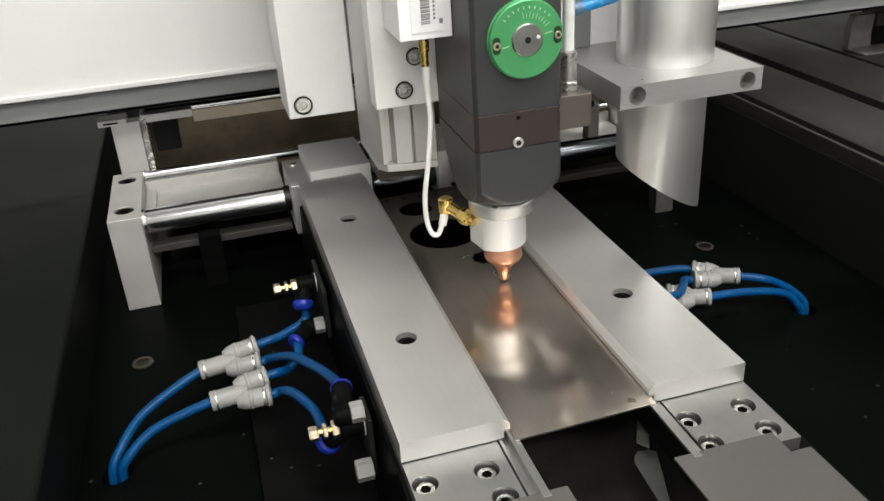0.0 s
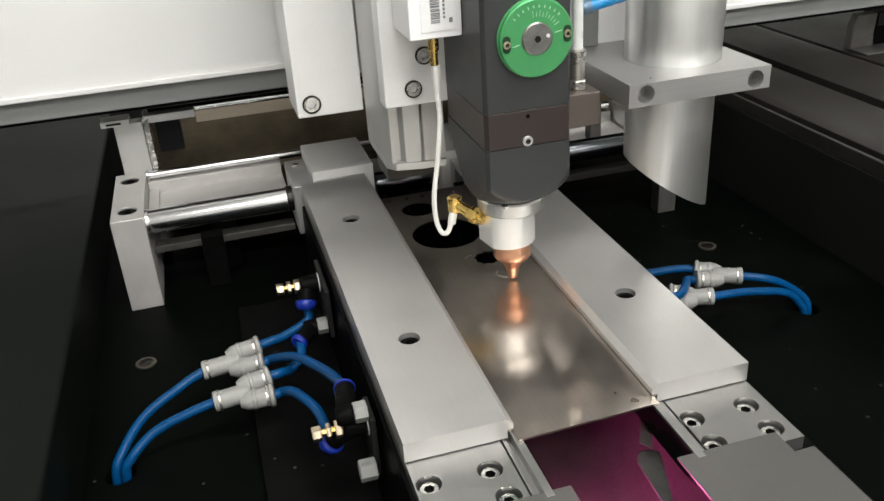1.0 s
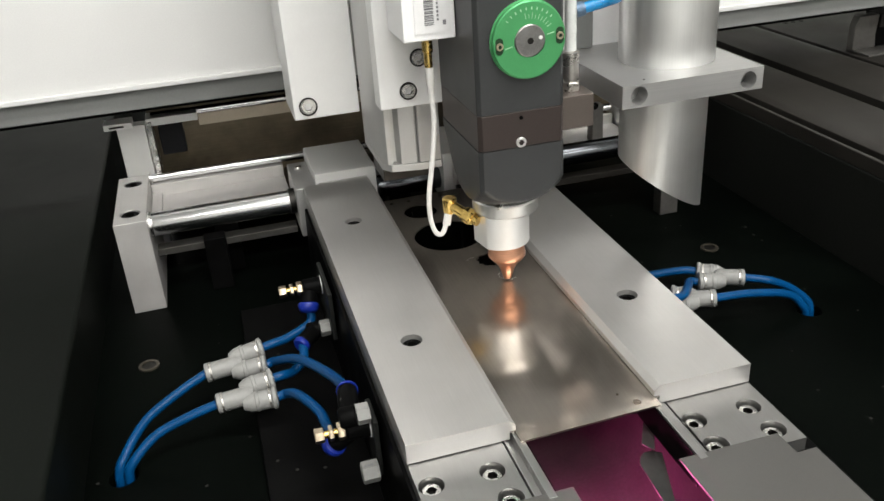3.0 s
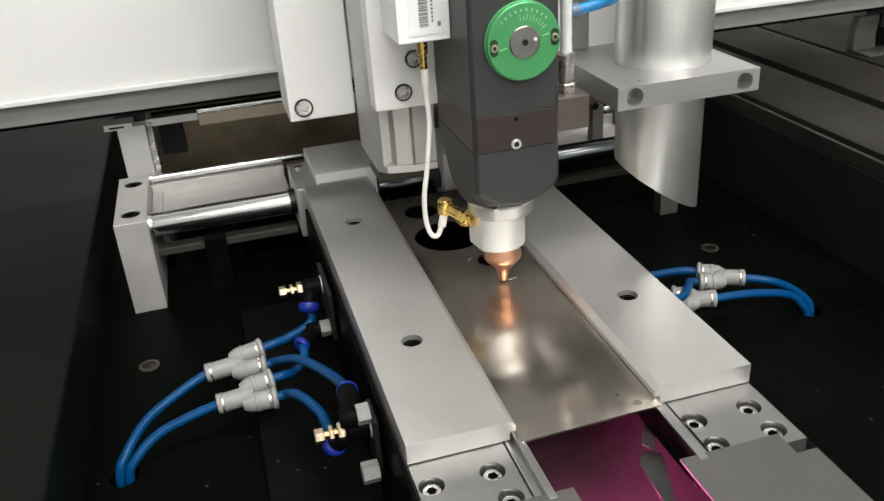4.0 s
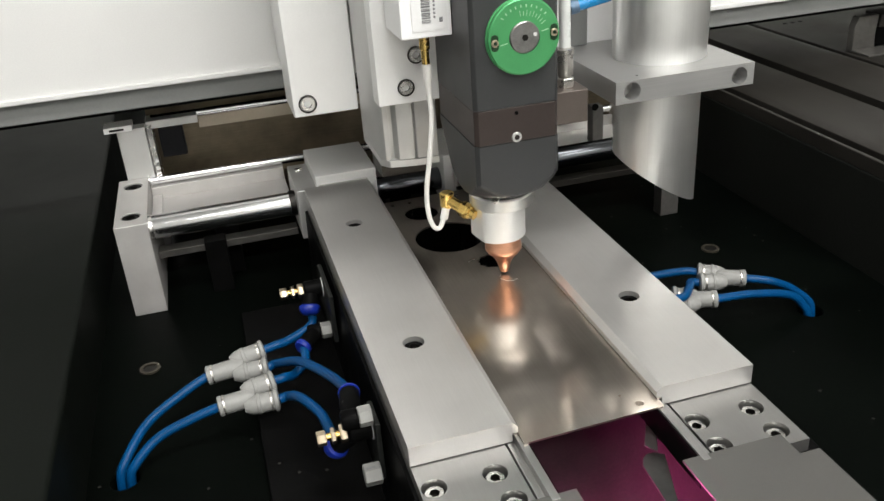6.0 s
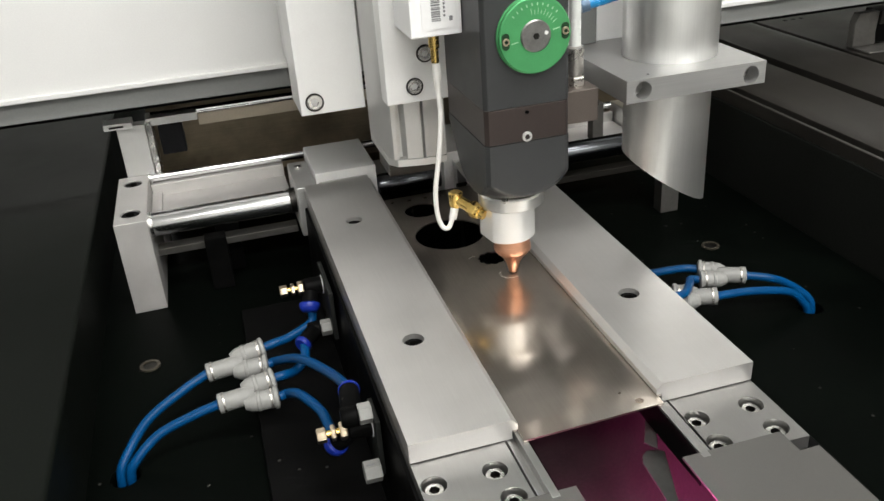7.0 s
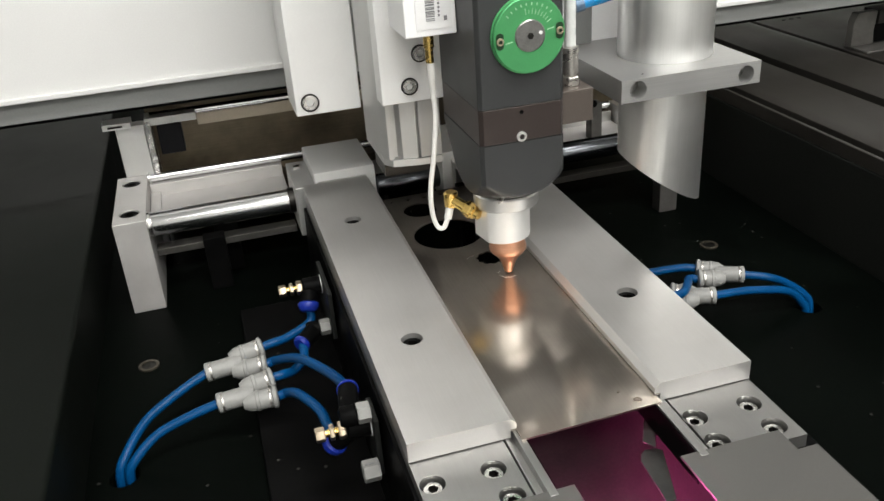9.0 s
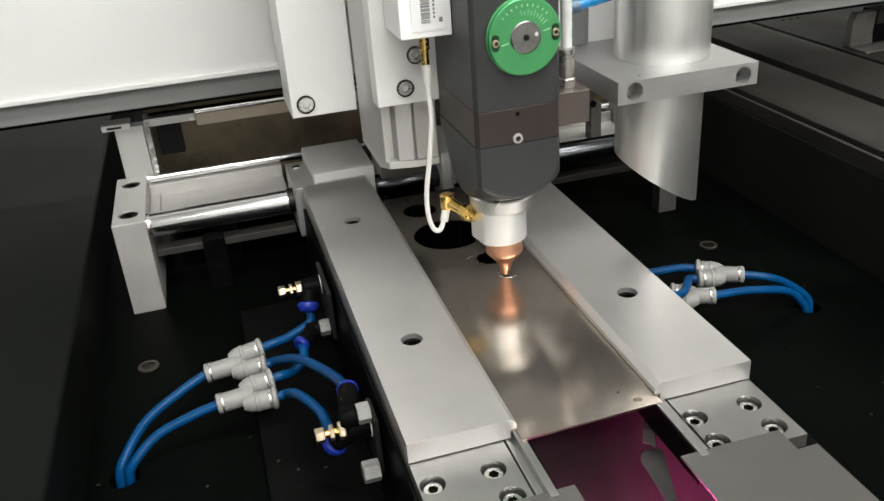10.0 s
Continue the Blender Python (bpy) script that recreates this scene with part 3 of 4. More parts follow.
def valve(x, y, z, drop):
    t = thing("flow_valve", (x, y, z), "black air flow valve with brass adjusting screw", "air valve", "air valves")
    part("body", along(lathe([(0.0060, 0), (0.0060, 0.0115), (0.0050, 0.0125)], n=24), (x, y, z), (x - 1, y, z)), BLACK, t)
    part("washer", along(lathe([(0.0068, -0.0012), (0.0068, 0.0002)], n=24), (x, y, z), (x - 1, y, z)), ALU_WHITE, t)
    part("lock_nut", along(hexagon(0.0050, 0.0128, 0.0168), (x, y, z), (x - 1, y, z)), NUT_BRASS, t, "brass lock nut")
    part("spindle", along(lathe([(0.0021, 0.0166), (0.0021, 0.028)], n=16), (x, y, z), (x - 1, y, z)), BRASS, t)
    part("thin_nut", along(hexagon(0.0044, 0.0190, 0.0215), (x, y, z), (x - 1, y, z)), NUT_BRASS, t, "thin brass nut")
    part("knob", along(hexagon(0.0041, 0.0240, 0.0290), (x, y, z), (x - 1, y, z)), NUT_BRASS, t, "brass adjusting knob")
    c = Vector((x - 0.0085, y, z))
    e = c + Vector(drop)
    part("port", along(lathe([(0.0052, 0.003), (0.0056, 0.004), (0.0056, (e - c).length)], n=24), c, e), BLACK, t)
    part("release_ring", along(lathe([(0.0058, 0.0002), (0.0071, 0.0010), (0.0074, 0.0024), (0.0070, 0.0044), (0.0060, 0.0062), (0.0042, 0.0074)], n=24), e, e + Vector(drop)), BLUE_RING, t, "dark blue release ring")
    return e


def elbow(x, y, z, turn_to):
    t = thing("elbow_fitting", (x, y, z), "black elbow air fitting with a white hexagon", "air fitting", "air fittings")
    part("hexagon", along(hexagon(0.0056, 0.0, 0.007), (x, y, z), (x - 1, y, z)), WHITE_PLASTIC, t, "pale hexagon")
    part("body", along(lathe([(0.0055, 0.008), (0.0055, 0.0145), (0.0045, 0.016)], n=24), (x, y, z), (x - 1, y, z)), BLACK, t)
    c = Vector((x - 0.0105, y, z))
    e = c + Vector(turn_to)
    part("port", along(lathe([(0.0050, 0.002), (0.0055, 0.003), (0.0055, (e - c).length)], n=24), c, e), BLACK, t)
    part("release_ring", along(lathe([(0.0060, 0.0002), (0.0060, 0.0018), (0.0048, 0.0032)], n=24), e, e + Vector(turn_to)), BLUE_RING, t, "dark blue release ring")
    return e


def pneumatics():
    u = valve(-0.0075, 0.2235, -0.030, (-0.002, -0.006, -0.0085))
    w = elbow(-0.0075, 0.1990, -0.050, (-0.010, -0.011, -0.002))
    p = elbow(-0.0075, 0.0525, -0.0165, (0.003, 0.023, -0.001))
    q = valve(-0.0075, 0.0610, -0.031, (-0.009, 0.007, -0.0115))
    t = thing("hexagon_plug", (-0.0075, 0.04, -0.046), "pale hexagon plug with worn print", "plug")
    part("plug", along(hexagon(0.0060, 0.0, 0.009), (-0.0075, 0.043, -0.047), (-1, 0.043, -0.047)), WHITE_PLASTIC, t)
    part("print", box(-0.0150, -0.0105, 0.0415, 0.0425, -0.0418, -0.0415), INK, t)
    e1 = y_fitting((-0.0935, 0.1935, -0.063), (-0.0535, 0.1950, -0.060), "white plastic Y hose connector")
    e2 = y_fitting((-0.0880, 0.1545, -0.062), (-0.0508, 0.1560, -0.060), "white plastic Y hose connector, lower pair")
    up = lambda ends: sorted(ends, key=lambda v: -v.y)
    a, b = up(e1)
    c, d = up(e2)
    hose([a, a + Vector((0.008, 0.001, 0.001)), (-0.0367, 0.2054, -0.056), (-0.0196, 0.2128, -0.052), u + Vector((0, -0.001, -0.004)), u])
    hose([b, b + Vector((0.006, -0.001, 0.002)), (-0.0335, 0.1609, -0.046), (-0.0204, 0.1218, -0.034), (-0.0156, 0.0900, -0.0225), p])
    hose([c, c + Vector((0.006, 0.001, 0)), (-0.038, 0.1694, -0.060), (-0.0298, 0.1757, -0.056), w])
    hose([d, d + Vector((0.006, 0.000, 0.001)), (-0.0383, 0.1324, -0.053), (-0.0295, 0.1084, -0.050), (-0.0271, 0.0860, -0.047), q])
    hose([(-0.0925, 0.1935, -0.063), (-0.108, 0.187, -0.067), (-0.132, 0.171, -0.073), (-0.1465, 0.152, -0.082), (-0.1525, 0.1455, -0.094), (-0.1535, 0.1450, -0.130)], "blue plastic supply hose running into the bed")
    hose([(-0.0870, 0.1545, -0.062), (-0.104, 0.154, -0.066), (-0.126, 0.152, -0.073), (-0.1415, 0.1445, -0.083), (-0.1465, 0.1430, -0.094), (-0.1470, 0.1430, -0.130)], "blue plastic supply hose running into the bed")
    # right-hand side
    f1 = y_fitting((0.2981, 0.1728, -0.064), (0.2672, 0.1878, -0.064), "white plastic Y hose connector beside the rail", 0.0074, 0.05)
    f2 = y_fitting((0.2649, 0.1576, -0.066), (0.2360, 0.1690, -0.067), "white plastic Y hose connector, half hidden by the rail", 0.0062, 0.05)
    e = f1[0]
    hose([e, e + Vector((-0.006, 0.0015, 0.0005)), (0.2470, 0.1665, -0.057), (0.2295, 0.1480, -0.052), (0.2060, 0.1490, -0.050), (0.1825, 0.150, -0.050)])
    for e, yy in ((f1[1], 0.200), (f2[0], 0.168), (f2[1], 0.176)):
        hose([e, e + Vector((-0.012, 0.004, 0.001)), (0.214, yy, -0.060), (0.196, yy + 0.004, -0.050), (0.1825, yy + 0.004, -0.050)])
    hose([(0.2971, 0.1733, -0.064), (0.3139, 0.1655, -0.066), (0.3298, 0.1643, -0.074), (0.3435, 0.1600, -0.085), (0.3475, 0.1575, -0.096), (0.3475, 0.1570, -0.130)], "blue plastic supply hose running into the bed")
    hose([(0.2639, 0.1580, -0.066), (0.293, 0.1570, -0.068), (0.3243, 0.1560, -0.075), (0.3365, 0.1535, -0.086), (0.3405, 0.1525, -0.096), (0.3405, 0.1525, -0.130)], "blue plastic supply hose running into the bed")


# ---- the moving gantry ----
def gantry_beam():
    t = thing("gantry_beam", (0.1, 0.45, 0.0608), "white covered gantry beam with a grey lower edge", "gantry beam")
    part("beam", box(-1.0, 1.2, 0.404, 0.54, 0.0594, 0.0765), GREY_PAINT, t, "grey painted beam", 0.001)
    part("cover", box(-1.0, 1.2, 0.4, 0.55, 0.0768, 0.42), WHITE_PAINT, t, "white painted cover", 0.002)
    # Black strip draws the shadow line below the beam.
    part("dark_band", box(-1.0, 1.2, 0.409, 0.53, 0.0560, 0.0592), BLACK, t, "black strip put in for the shadow under the beam", 0.0006)
    part("lip", box(-1.0, 1.2, 0.3965, 0.3998, 0.0768, 0.0815), WHITE_PAINT, t, "white bottom lip", 0.0012)
    for x in (-0.9, 1.1):
        part("end_post", box(x - 0.06, x + 0.06, 0.41, 0.54, -0.034 if x < 0 else 0.003, 0.0558), GREY_PAINT, t)
    return t


def x_carriage():
    t = thing("x_carriage", (0.02, 0.33, 0.0765), "silver carriage column on the gantry beam", "carriage")
    part("column", box(-0.0055, 0.0400, 0.263, 0.31, 0.0752, 0.42), ALU_WHITE, t, "silver anodised column", 0.0008)
    part("back_plate", box(0.0, 0.30, 0.311, 0.394, 0.088, 0.42), WHITE_PAINT, t, "", 0.001)
    # Dark ring paints the shade of the counterbore round the screw.
    part("rim", prism(circle(0.0047, 0.0841, 0.0064, 32), 0.2618, 0.2628, "y", [circle(0.0047, 0.0841, 0.0054, 32)]), DARK_STEEL, t, "dark ring for the shade in the counterbore")
    part("cap_screw", turned(screw_body(0.0050), (0.0047, 0.2610, 0.0841), (0, -1, 0)), STEEL, t, "steel socket cap screw")
    return t


def z_slide():
    t = thing("z_slide", (0.07, 0.24, 0.06), "vertical slide unit of grooved aluminium", "slide unit")
    prof = [(0.041, 0.205), (0.044, 0.200), (0.0475, 0.200), (0.0475, 0.204), (0.0505, 0.204), (0.0525, 0.198), (0.0625, 0.196), (0.0635, 0.199), (0.0645, 0.196), (0.0785, 0.196), (0.0785, 0.262), (0.041, 0.262)]
    part("profile", prism(prof, 0.057, 0.40, "z"), ALU_MATT, t, "grooved aluminium profile", 0.0003)
    part("end_cap", prism([(0.041, 0.206), (0.046, 0.199), (0.0635, 0.195), (0.0785, 0.195), (0.0785, 0.262), (0.041, 0.262)], 0.052, 0.0568, "z"), ALU_MATT, t, "end cap", 0.0005)
    part("foot_strip", box(0.046, 0.080, 0.230, 0.262, 0.034, 0.0518), DARK_STEEL, t, "dark slide end")
    part("front_plate", box(0.0385, 0.1325, 0.179, 0.1945, 0.1000, 0.40), ALU_WHITE, t, "silver front plate", 0.0008)
    for x, z in ((0.0562, 0.1101), (0.0640, 0.1292)):
        # As on the column, the counterbore shade is a dark ring.
        part("rim", prism(circle(x, z, 0.0053, 32), 0.1778, 0.1788, "y", [circle(x, z, 0.0045, 32)]), DARK_STEEL, t, "dark ring for the shade in the counterbore")
        part("cap_screw", turned(screw_body(0.0042), (x, 0.1770, z), (0, -1, 0)), STEEL, t, "steel socket cap screw")
    # Grey strip stands in for the shading along the left of the tube.
    part("tube_shade", box(0.1765, 0.190, 0.2080, 0.2148, 0.1128, 0.40), GREY_PAINT, t, "grey strip drawn as the shading beside the tube", 0.0005)
    part("rear_plate", box(0.105, 0.262, 0.215, 0.235, 0.0930, 0.40), WHITE_BOX, t, "silver carrier plate", 0.0008)
    return t


TIP = Vector((0.1005, 0.1368, -0.0055))


def cutting_head():
    t = thing("cutting_head", tuple(TIP), "grey laser cutting head with copper nozzle and green dial", "laser head")
    x0, x1, y0, y1 = 0.0765, 0.1263, 0.1075, 0.1785
    c = 0.0022

    def plan(i):
        return [(x0 + c + i, y0 + i), (x1 - c - i, y0 + i), (x1 - i, y0 + c + i), (x1 - i, y1 - i), (x0 + i, y1 - i), (x0 + i, y0 + c + i)]

    part("upper_housing", prism(plan(0), 0.1112, 0.34, "z"), HEAD, t, "grey anodised housing", 0.0006)
    part("window_drawer", prism(plan(0.0002), 0.0910, 0.1110, "z"), HEAD_BAND, t, "brownish protective window drawer", 0.0004)
    # lower housing: the square body is turned down to a cone towards the collar
    bm = bmesh.new()
    rings = []
    outline = []
    corners = plan(0)
    for k in range(len(corners)):
        (ax0, ay0), (bx0, by0) = corners[k], corners[(k + 1) % len(corners)]
        for q in range(24):
            outline.append((ax0 + (bx0 - ax0) * q / 24, ay0 + (by0 - ay0) * q / 24))
    cone = [(0.0908, 0.0508), (0.0850, 0.0475), (0.0780, 0.0430), (0.0710, 0.0385), (0.0640, 0.0343), (0.0590, 0.0300), (0.0565, 0.0268), (0.0548, 0.0228), (0.0535, 0.0176)]
    heights = [0.0908 - 0.0373 * k / 36 for k in range(37)]
    for z in heights:
        lim = float(np.interp(-z, [-c[0] for c in cone], [c[1] for c in cone]))
        ring = []
        for x, y in outline:
            dx, dy = x - TIP.x, y - TIP.y
            f = min(1.0, lim / math.hypot(dx, dy))
            ring.append(bm.verts.new((TIP.x + dx * f, TIP.y + dy * f, z)))
        rings.append(ring)
    for a, b in zip(rings, rings[1:]):
        for k in range(len(a)):
            bm.faces.new((a[k], a[(k + 1) % len(a)], b[(k + 1) % len(b)], b[k]))
    bm.faces.new(rings[0])
    bm.faces.new(rings[-1])
    part("lower_housing", bm, HEAD, t, "", 0.0, 42)
    ax = (TIP.x, TIP.y, 0)
    part("neck", lathe([(0.0165, 0.0500), (0.0165, 0.0600)], ax, "z", 40), HEAD, t)
    # knurled collar
    bm = bmesh.new()
    n = 96
    rings = []
    for r, z, k in ((0.0175, 0.0430, 0), (0.0192, 0.0435, 0), (0.0196, 0.0441, 1), (0.0196, 0.0508, 1), (0.0190, 0.0518, 0), (0.0168, 0.0520, 0)):
        rings.append([bm.verts.new((TIP.x + (r + (0.00022 if k and i % 2 else 0)) * math.cos(2 * math.pi * i / n), TIP.y + (r + (0.00022 if k and i % 2 else 0)) * math.sin(2 * math.pi * i / n), z)) for i in range(n)])
    for a, b in zip(rings, rings[1:]):
        for i in range(n):
            bm.faces.new((a[i], a[(i + 1) % n], b[(i + 1) % n], b[i]))
    bm.faces.new(rings[0])
    bm.faces.new(rings[-1])
    part("collar", bm, NICKEL, t, "knurled aluminium collar")
    part("collar_screw", turned(screw_body(0.0028), (TIP.x - 0.0096, TIP.y - 0.0158, 0.0530), (-0.25, -0.5, 0.8)), STEEL, t)
    part("collar_lug", box(TIP.x + 0.0172, TIP.x + 0.0192, TIP.y - 0.007, TIP.y - 0.004, 0.0519, 0.0552), STEEL, t, "", 0.0005)
    # sensor body with a flat
    prof = []
    for i in range(96):
        a = 2 * math.pi * i / 96
        r = 0.0168
        ux = r * math.cos(a)
        uy = r * math.sin(a)
        for flat, reach in ((190, 0.0148), (10, 0.0158)):
            fx, fy = math.cos(math.radians(flat)), math.sin(math.radians(flat))
            d = ux * fx + uy * fy
            if d > reach:
                ux -= (d - reach) * fx
                uy -= (d - reach) * fy
        prof.append((TIP.x - 0.0028 + ux, TIP.y + uy))
    part("sensor_body", prism(prof, 0.0224, 0.0428, "z"), HOLDER, t, "silver nozzle holder", 0.0003, 25)
    part("sensor_foot", lathe([(0.0118, 0.0212), (0.0125, 0.0224)], ax, "z", 40), ALU_MATT, t)
    nz = TIP.z
    prof = [(0.0020, -0.0055), (0.0026, -0.0052), (0.0035, -0.0020), (0.0045, 0.0015), (0.0062, 0.0048), (0.0083, 0.0073), (0.0103, 0.0092), (0.0115, 0.0110), (0.0117, 0.0126), (0.0113, 0.0150), (0.0104, 0.0182), (0.0104, 0.0212)]
    part("nozzle", lathe(prof, ax, "z", 40), COPPER, t, "turned copper nozzle", 0, 28)
    # dial
    dx, dz = 0.1050, 0.1495
    dial = part("dial", lathe([(0.0194, 0.1035), (0.0200, 0.1040), (0.0200, 0.1062), (0.0206, 0.1064), (0.0206, 0.1074)], (dx, 0, dz), "y", 64), GREEN, t, "green anodised dial")
    part("hub", lathe([(0.0078, 0.1024), (0.0084, 0.1029), (0.0084, 0.1036)], (dx, 0, dz), "y", 40), HUB, dial, "steel hub")
    part("hub_socket", lathe([(0.0018, 0.1021), (0.0018, 0.1025)], (dx, 0, dz), "y", 6), DARK_STEEL, dial)
    part("hub_dot", lathe([(0.0010, 0.1020), (0.0010, 0.1025)], (dx + 0.0056, 0, dz + 0.0012), "y", 16), ALU_WHITE, dial, "bright hub pin")
    for s in (-1, 1):
        sx, sz = dx + s * 0.0166, dz + (0.0008 if s > 0 else -0.0012)
        slot = [(sx + 0.0021 * math.cos(a), sz + (0.0023 if math.sin(a) > 0 else -0.0023) + 0.0021 * math.sin(a)) for a in (2 * math.pi * i / 20 for i in range(20))]
        # Flat patch: the shade in the slot is a darker dial green.
        part("slot", prism(slot, 0.1031, 0.1034, "y"), SLOT_SHADE, dial, "curved slot with its shade put into a darker green")
        part("slot_screw", turned(screw_body(0.0020, 0.001), (sx, 0.1022, sz), (0, -1, 0)), NUT_BRASS, dial, "brass slot screw")
    for i in range(9):
        a = math.radians(100 - 8.5 * i)
        r0 = 0.0112
        r1 = 0.0134 if i % 2 else 0.0142
        bm = box(-0.00012, 0.00012, 0.1031, 0.1034, r0, r1)
        bm.transform(Matrix.Translation((dx, 0, dz)) @ Matrix.Rotation(-(a - math.pi / 2), 4, "Y"))
        part("tick", bm, WHITE_INK, dial)
    for i in range(10):
        a = math.radians(138 - 10.5 * i)
        bm = box(-0.00028, 0.00028, 0.1031, 0.1034, 0.0156, 0.0170)
        bm.transform(Matrix.Translation((dx, 0, dz)) @ Matrix.Rotation(-(a - math.pi / 2), 4, "Y"))
        part("numeral_bar", bm, WHITE_INK, dial)
    for s in (-1, 1):
        bm = box(0.0098, 0.0138, 0.1031, 0.1034, -0.0002, 0.0002)
        bm.transform(Matrix.Translation((dx, 0, dz)) @ Matrix.Rotation(math.radians(180 - 12 if s < 0 else -12), 4, "Y"))
        part("index_line", bm, WHITE_INK, dial)
    # drawer screw and pin hole
    part("drawer_screw", turned(screw_body(0.0029, 0.002), (0.1006, 0.1066, 0.0938), (0, -1, 0)), NICKEL, t, "steel socket screw")
    part("pin_hole", lathe([(0.0011, 0.1070), (0.0011, 0.1073)], (0.1008, 0, 0.1078), "y", 14), BLACK, t)
    # signal box on the left flank
    b = part("signal_box", box(0.0470, 0.0763, 0.1390, 0.177, 0.1475, 0.215), WHITE_BOX, t, "white signal amplifier box", 0.0008)
    part("label", box(0.0535, 0.0735, 0.1384, 0.1388, 0.1515, 0.200), LABEL, b, "white paper label")
    random.seed(4)
    z = 0.1560
    while z < 0.181:
        h = random.choice((0.0003, 0.0005, 0.0008))
        part("barcode_bar", box(0.0590, 0.0640, 0.1379, 0.1383, z, z + h), INK, b)
        z += h + random.choice((0.0004, 0.0006, 0.0009))
    for k in range(7):
        part("print_bar", box(0.0658, 0.0668, 0.1379, 0.1383, 0.1580 + k * 0.0021, 0.1592 + k * 0.0021), INK, b)
    part("print_mark", box(0.0690, 0.0708, 0.1379, 0.1383, 0.1555, 0.1580), INK, b)
    for z in (0.1475, 0.159):
        part("box_screw", turned(screw_body(0.0016, 0.001), (0.0476, 0.150, z + 0.002), (-1, 0, 0)), STEEL, b)
    part("plug", lathe([(0.0023, 0.1305), (0.0023, 0.1385), (0.0030, 0.139), (0.0030, 0.1475)], (0.0625, 0.150, 0), "z", 20), BRASS, t, "gold plated plug")
    part("strain_relief", lathe([(0.0017, 0.1145), (0.0020, 0.119), (0.0025, 0.1200), (0.0025, 0.1303)], (0.0630, 0.150, 0), "z", 20), CABLE, t, "white strain relief")
    # connector on the nozzle holder
    j0 = Vector((TIP.x - 0.0190, TIP.y - 0.0045, 0.0388))
    j1 = Vector((0.0695, 0.150, 0.0450))
    co = part("connector", along(lathe([(0.0030, 0.0), (0.0030, 0.003), (0.0042, 0.0035), (0.0042, 0.011), (0.0034, 0.0115), (0.0034, (j1 - j0).length)], n=20), j0, j1), BRASS, t, "gold plated angle connector")
    part("hex_nut", along(hexagon(0.0050, 0.005, 0.0105), j0, j1), BRASS, co)
    part("angle", lathe([(0.0038, -0.005), (0.0044, -0.004), (0.0044, 0.004), (0.0034, 0.0048)], tuple(j1), "z", 20), BRASS, co)
    part("sleeve", along(lathe([(0.0025, 0.0), (0.0025, 0.010)], n=16), (0.0690, 0.1495, 0.0425), (0.0655, 0.147, 0.032)), CABLE, t, "white cable sleeve")
    part("cable", sweep([(0.0630, 0.150, 0.1150), (0.0632, 0.149, 0.098), (0.0598, 0.147, 0.075), (0.0562, 0.146, 0.055), (0.0560, 0.1455, 0.040), (0.0585, 0.1455, 0.0305), (0.0625, 0.146, 0.0285), (0.0655, 0.147, 0.0335), (0.0675, 0.1485, 0.039)], 0.0015, 14, 8), CABLE, t, "thin white signal cable")
    # gas supply on the right flank
    g = part("gas_block", box(0.1264, 0.1568, 0.135, 0.160, 0.0862, 0.1062), SIDE_BLOCK, t, "taupe gas block", 0.0006)
    gx, gy = 0.1470, 0.147
    part("gas_nut", lathe([(0.0056, 0.1062), (0.0060, 0.1066), (0.0060, 0.1112), (0.0054, 0.1117)], (gx, gy, 0), "z", 6), DARK_CHROME, g, "steel hexagon")
    part("gas_fitting", lathe([(0.0040, 0.1115), (0.0040, 0.1128), (0.0050, 0.1134), (0.0050, 0.1258), (0.0054, 0.1262), (0.0054, 0.1288), (0.0040, 0.1297)], (gx, gy, 0), "z", 28), DARK_CHROME, g, "chromed push-in fitting")
    part("gas_hose", lathe([(0.0034, 0.1292), (0.0034, 0.30)], (gx, gy, 0), "z", 20), CLEAR_HOSE, g, "milky gas hose")
    part("flank_arm", box(0.1264, 0.170, 0.1796, 0.1945, 0.20, 0.26), HEAD, t)
    part("blue_hose", sweep([(0.1547, 0.1495, 0.1520), (0.1602, 0.1485, 0.1530), (0.1682, 0.1465, 0.1550), (0.1752, 0.1415, 0.1593), (0.1780, 0.135, 0.175), (0.1780, 0.135, 0.25)], 0.0032, 14, 8), BLUE_LIT, t, "blue air hose, paler for the light on it")
    part("hose_socket", along(lathe([(0.0042, 0), (0.0042, 0.005)], n=20), (0.1515, 0.1500, 0.1513), (0.1602, 0.1485, 0.1530)), SOCKET_BLUE, t, "blue-grey hose socket")
    return t


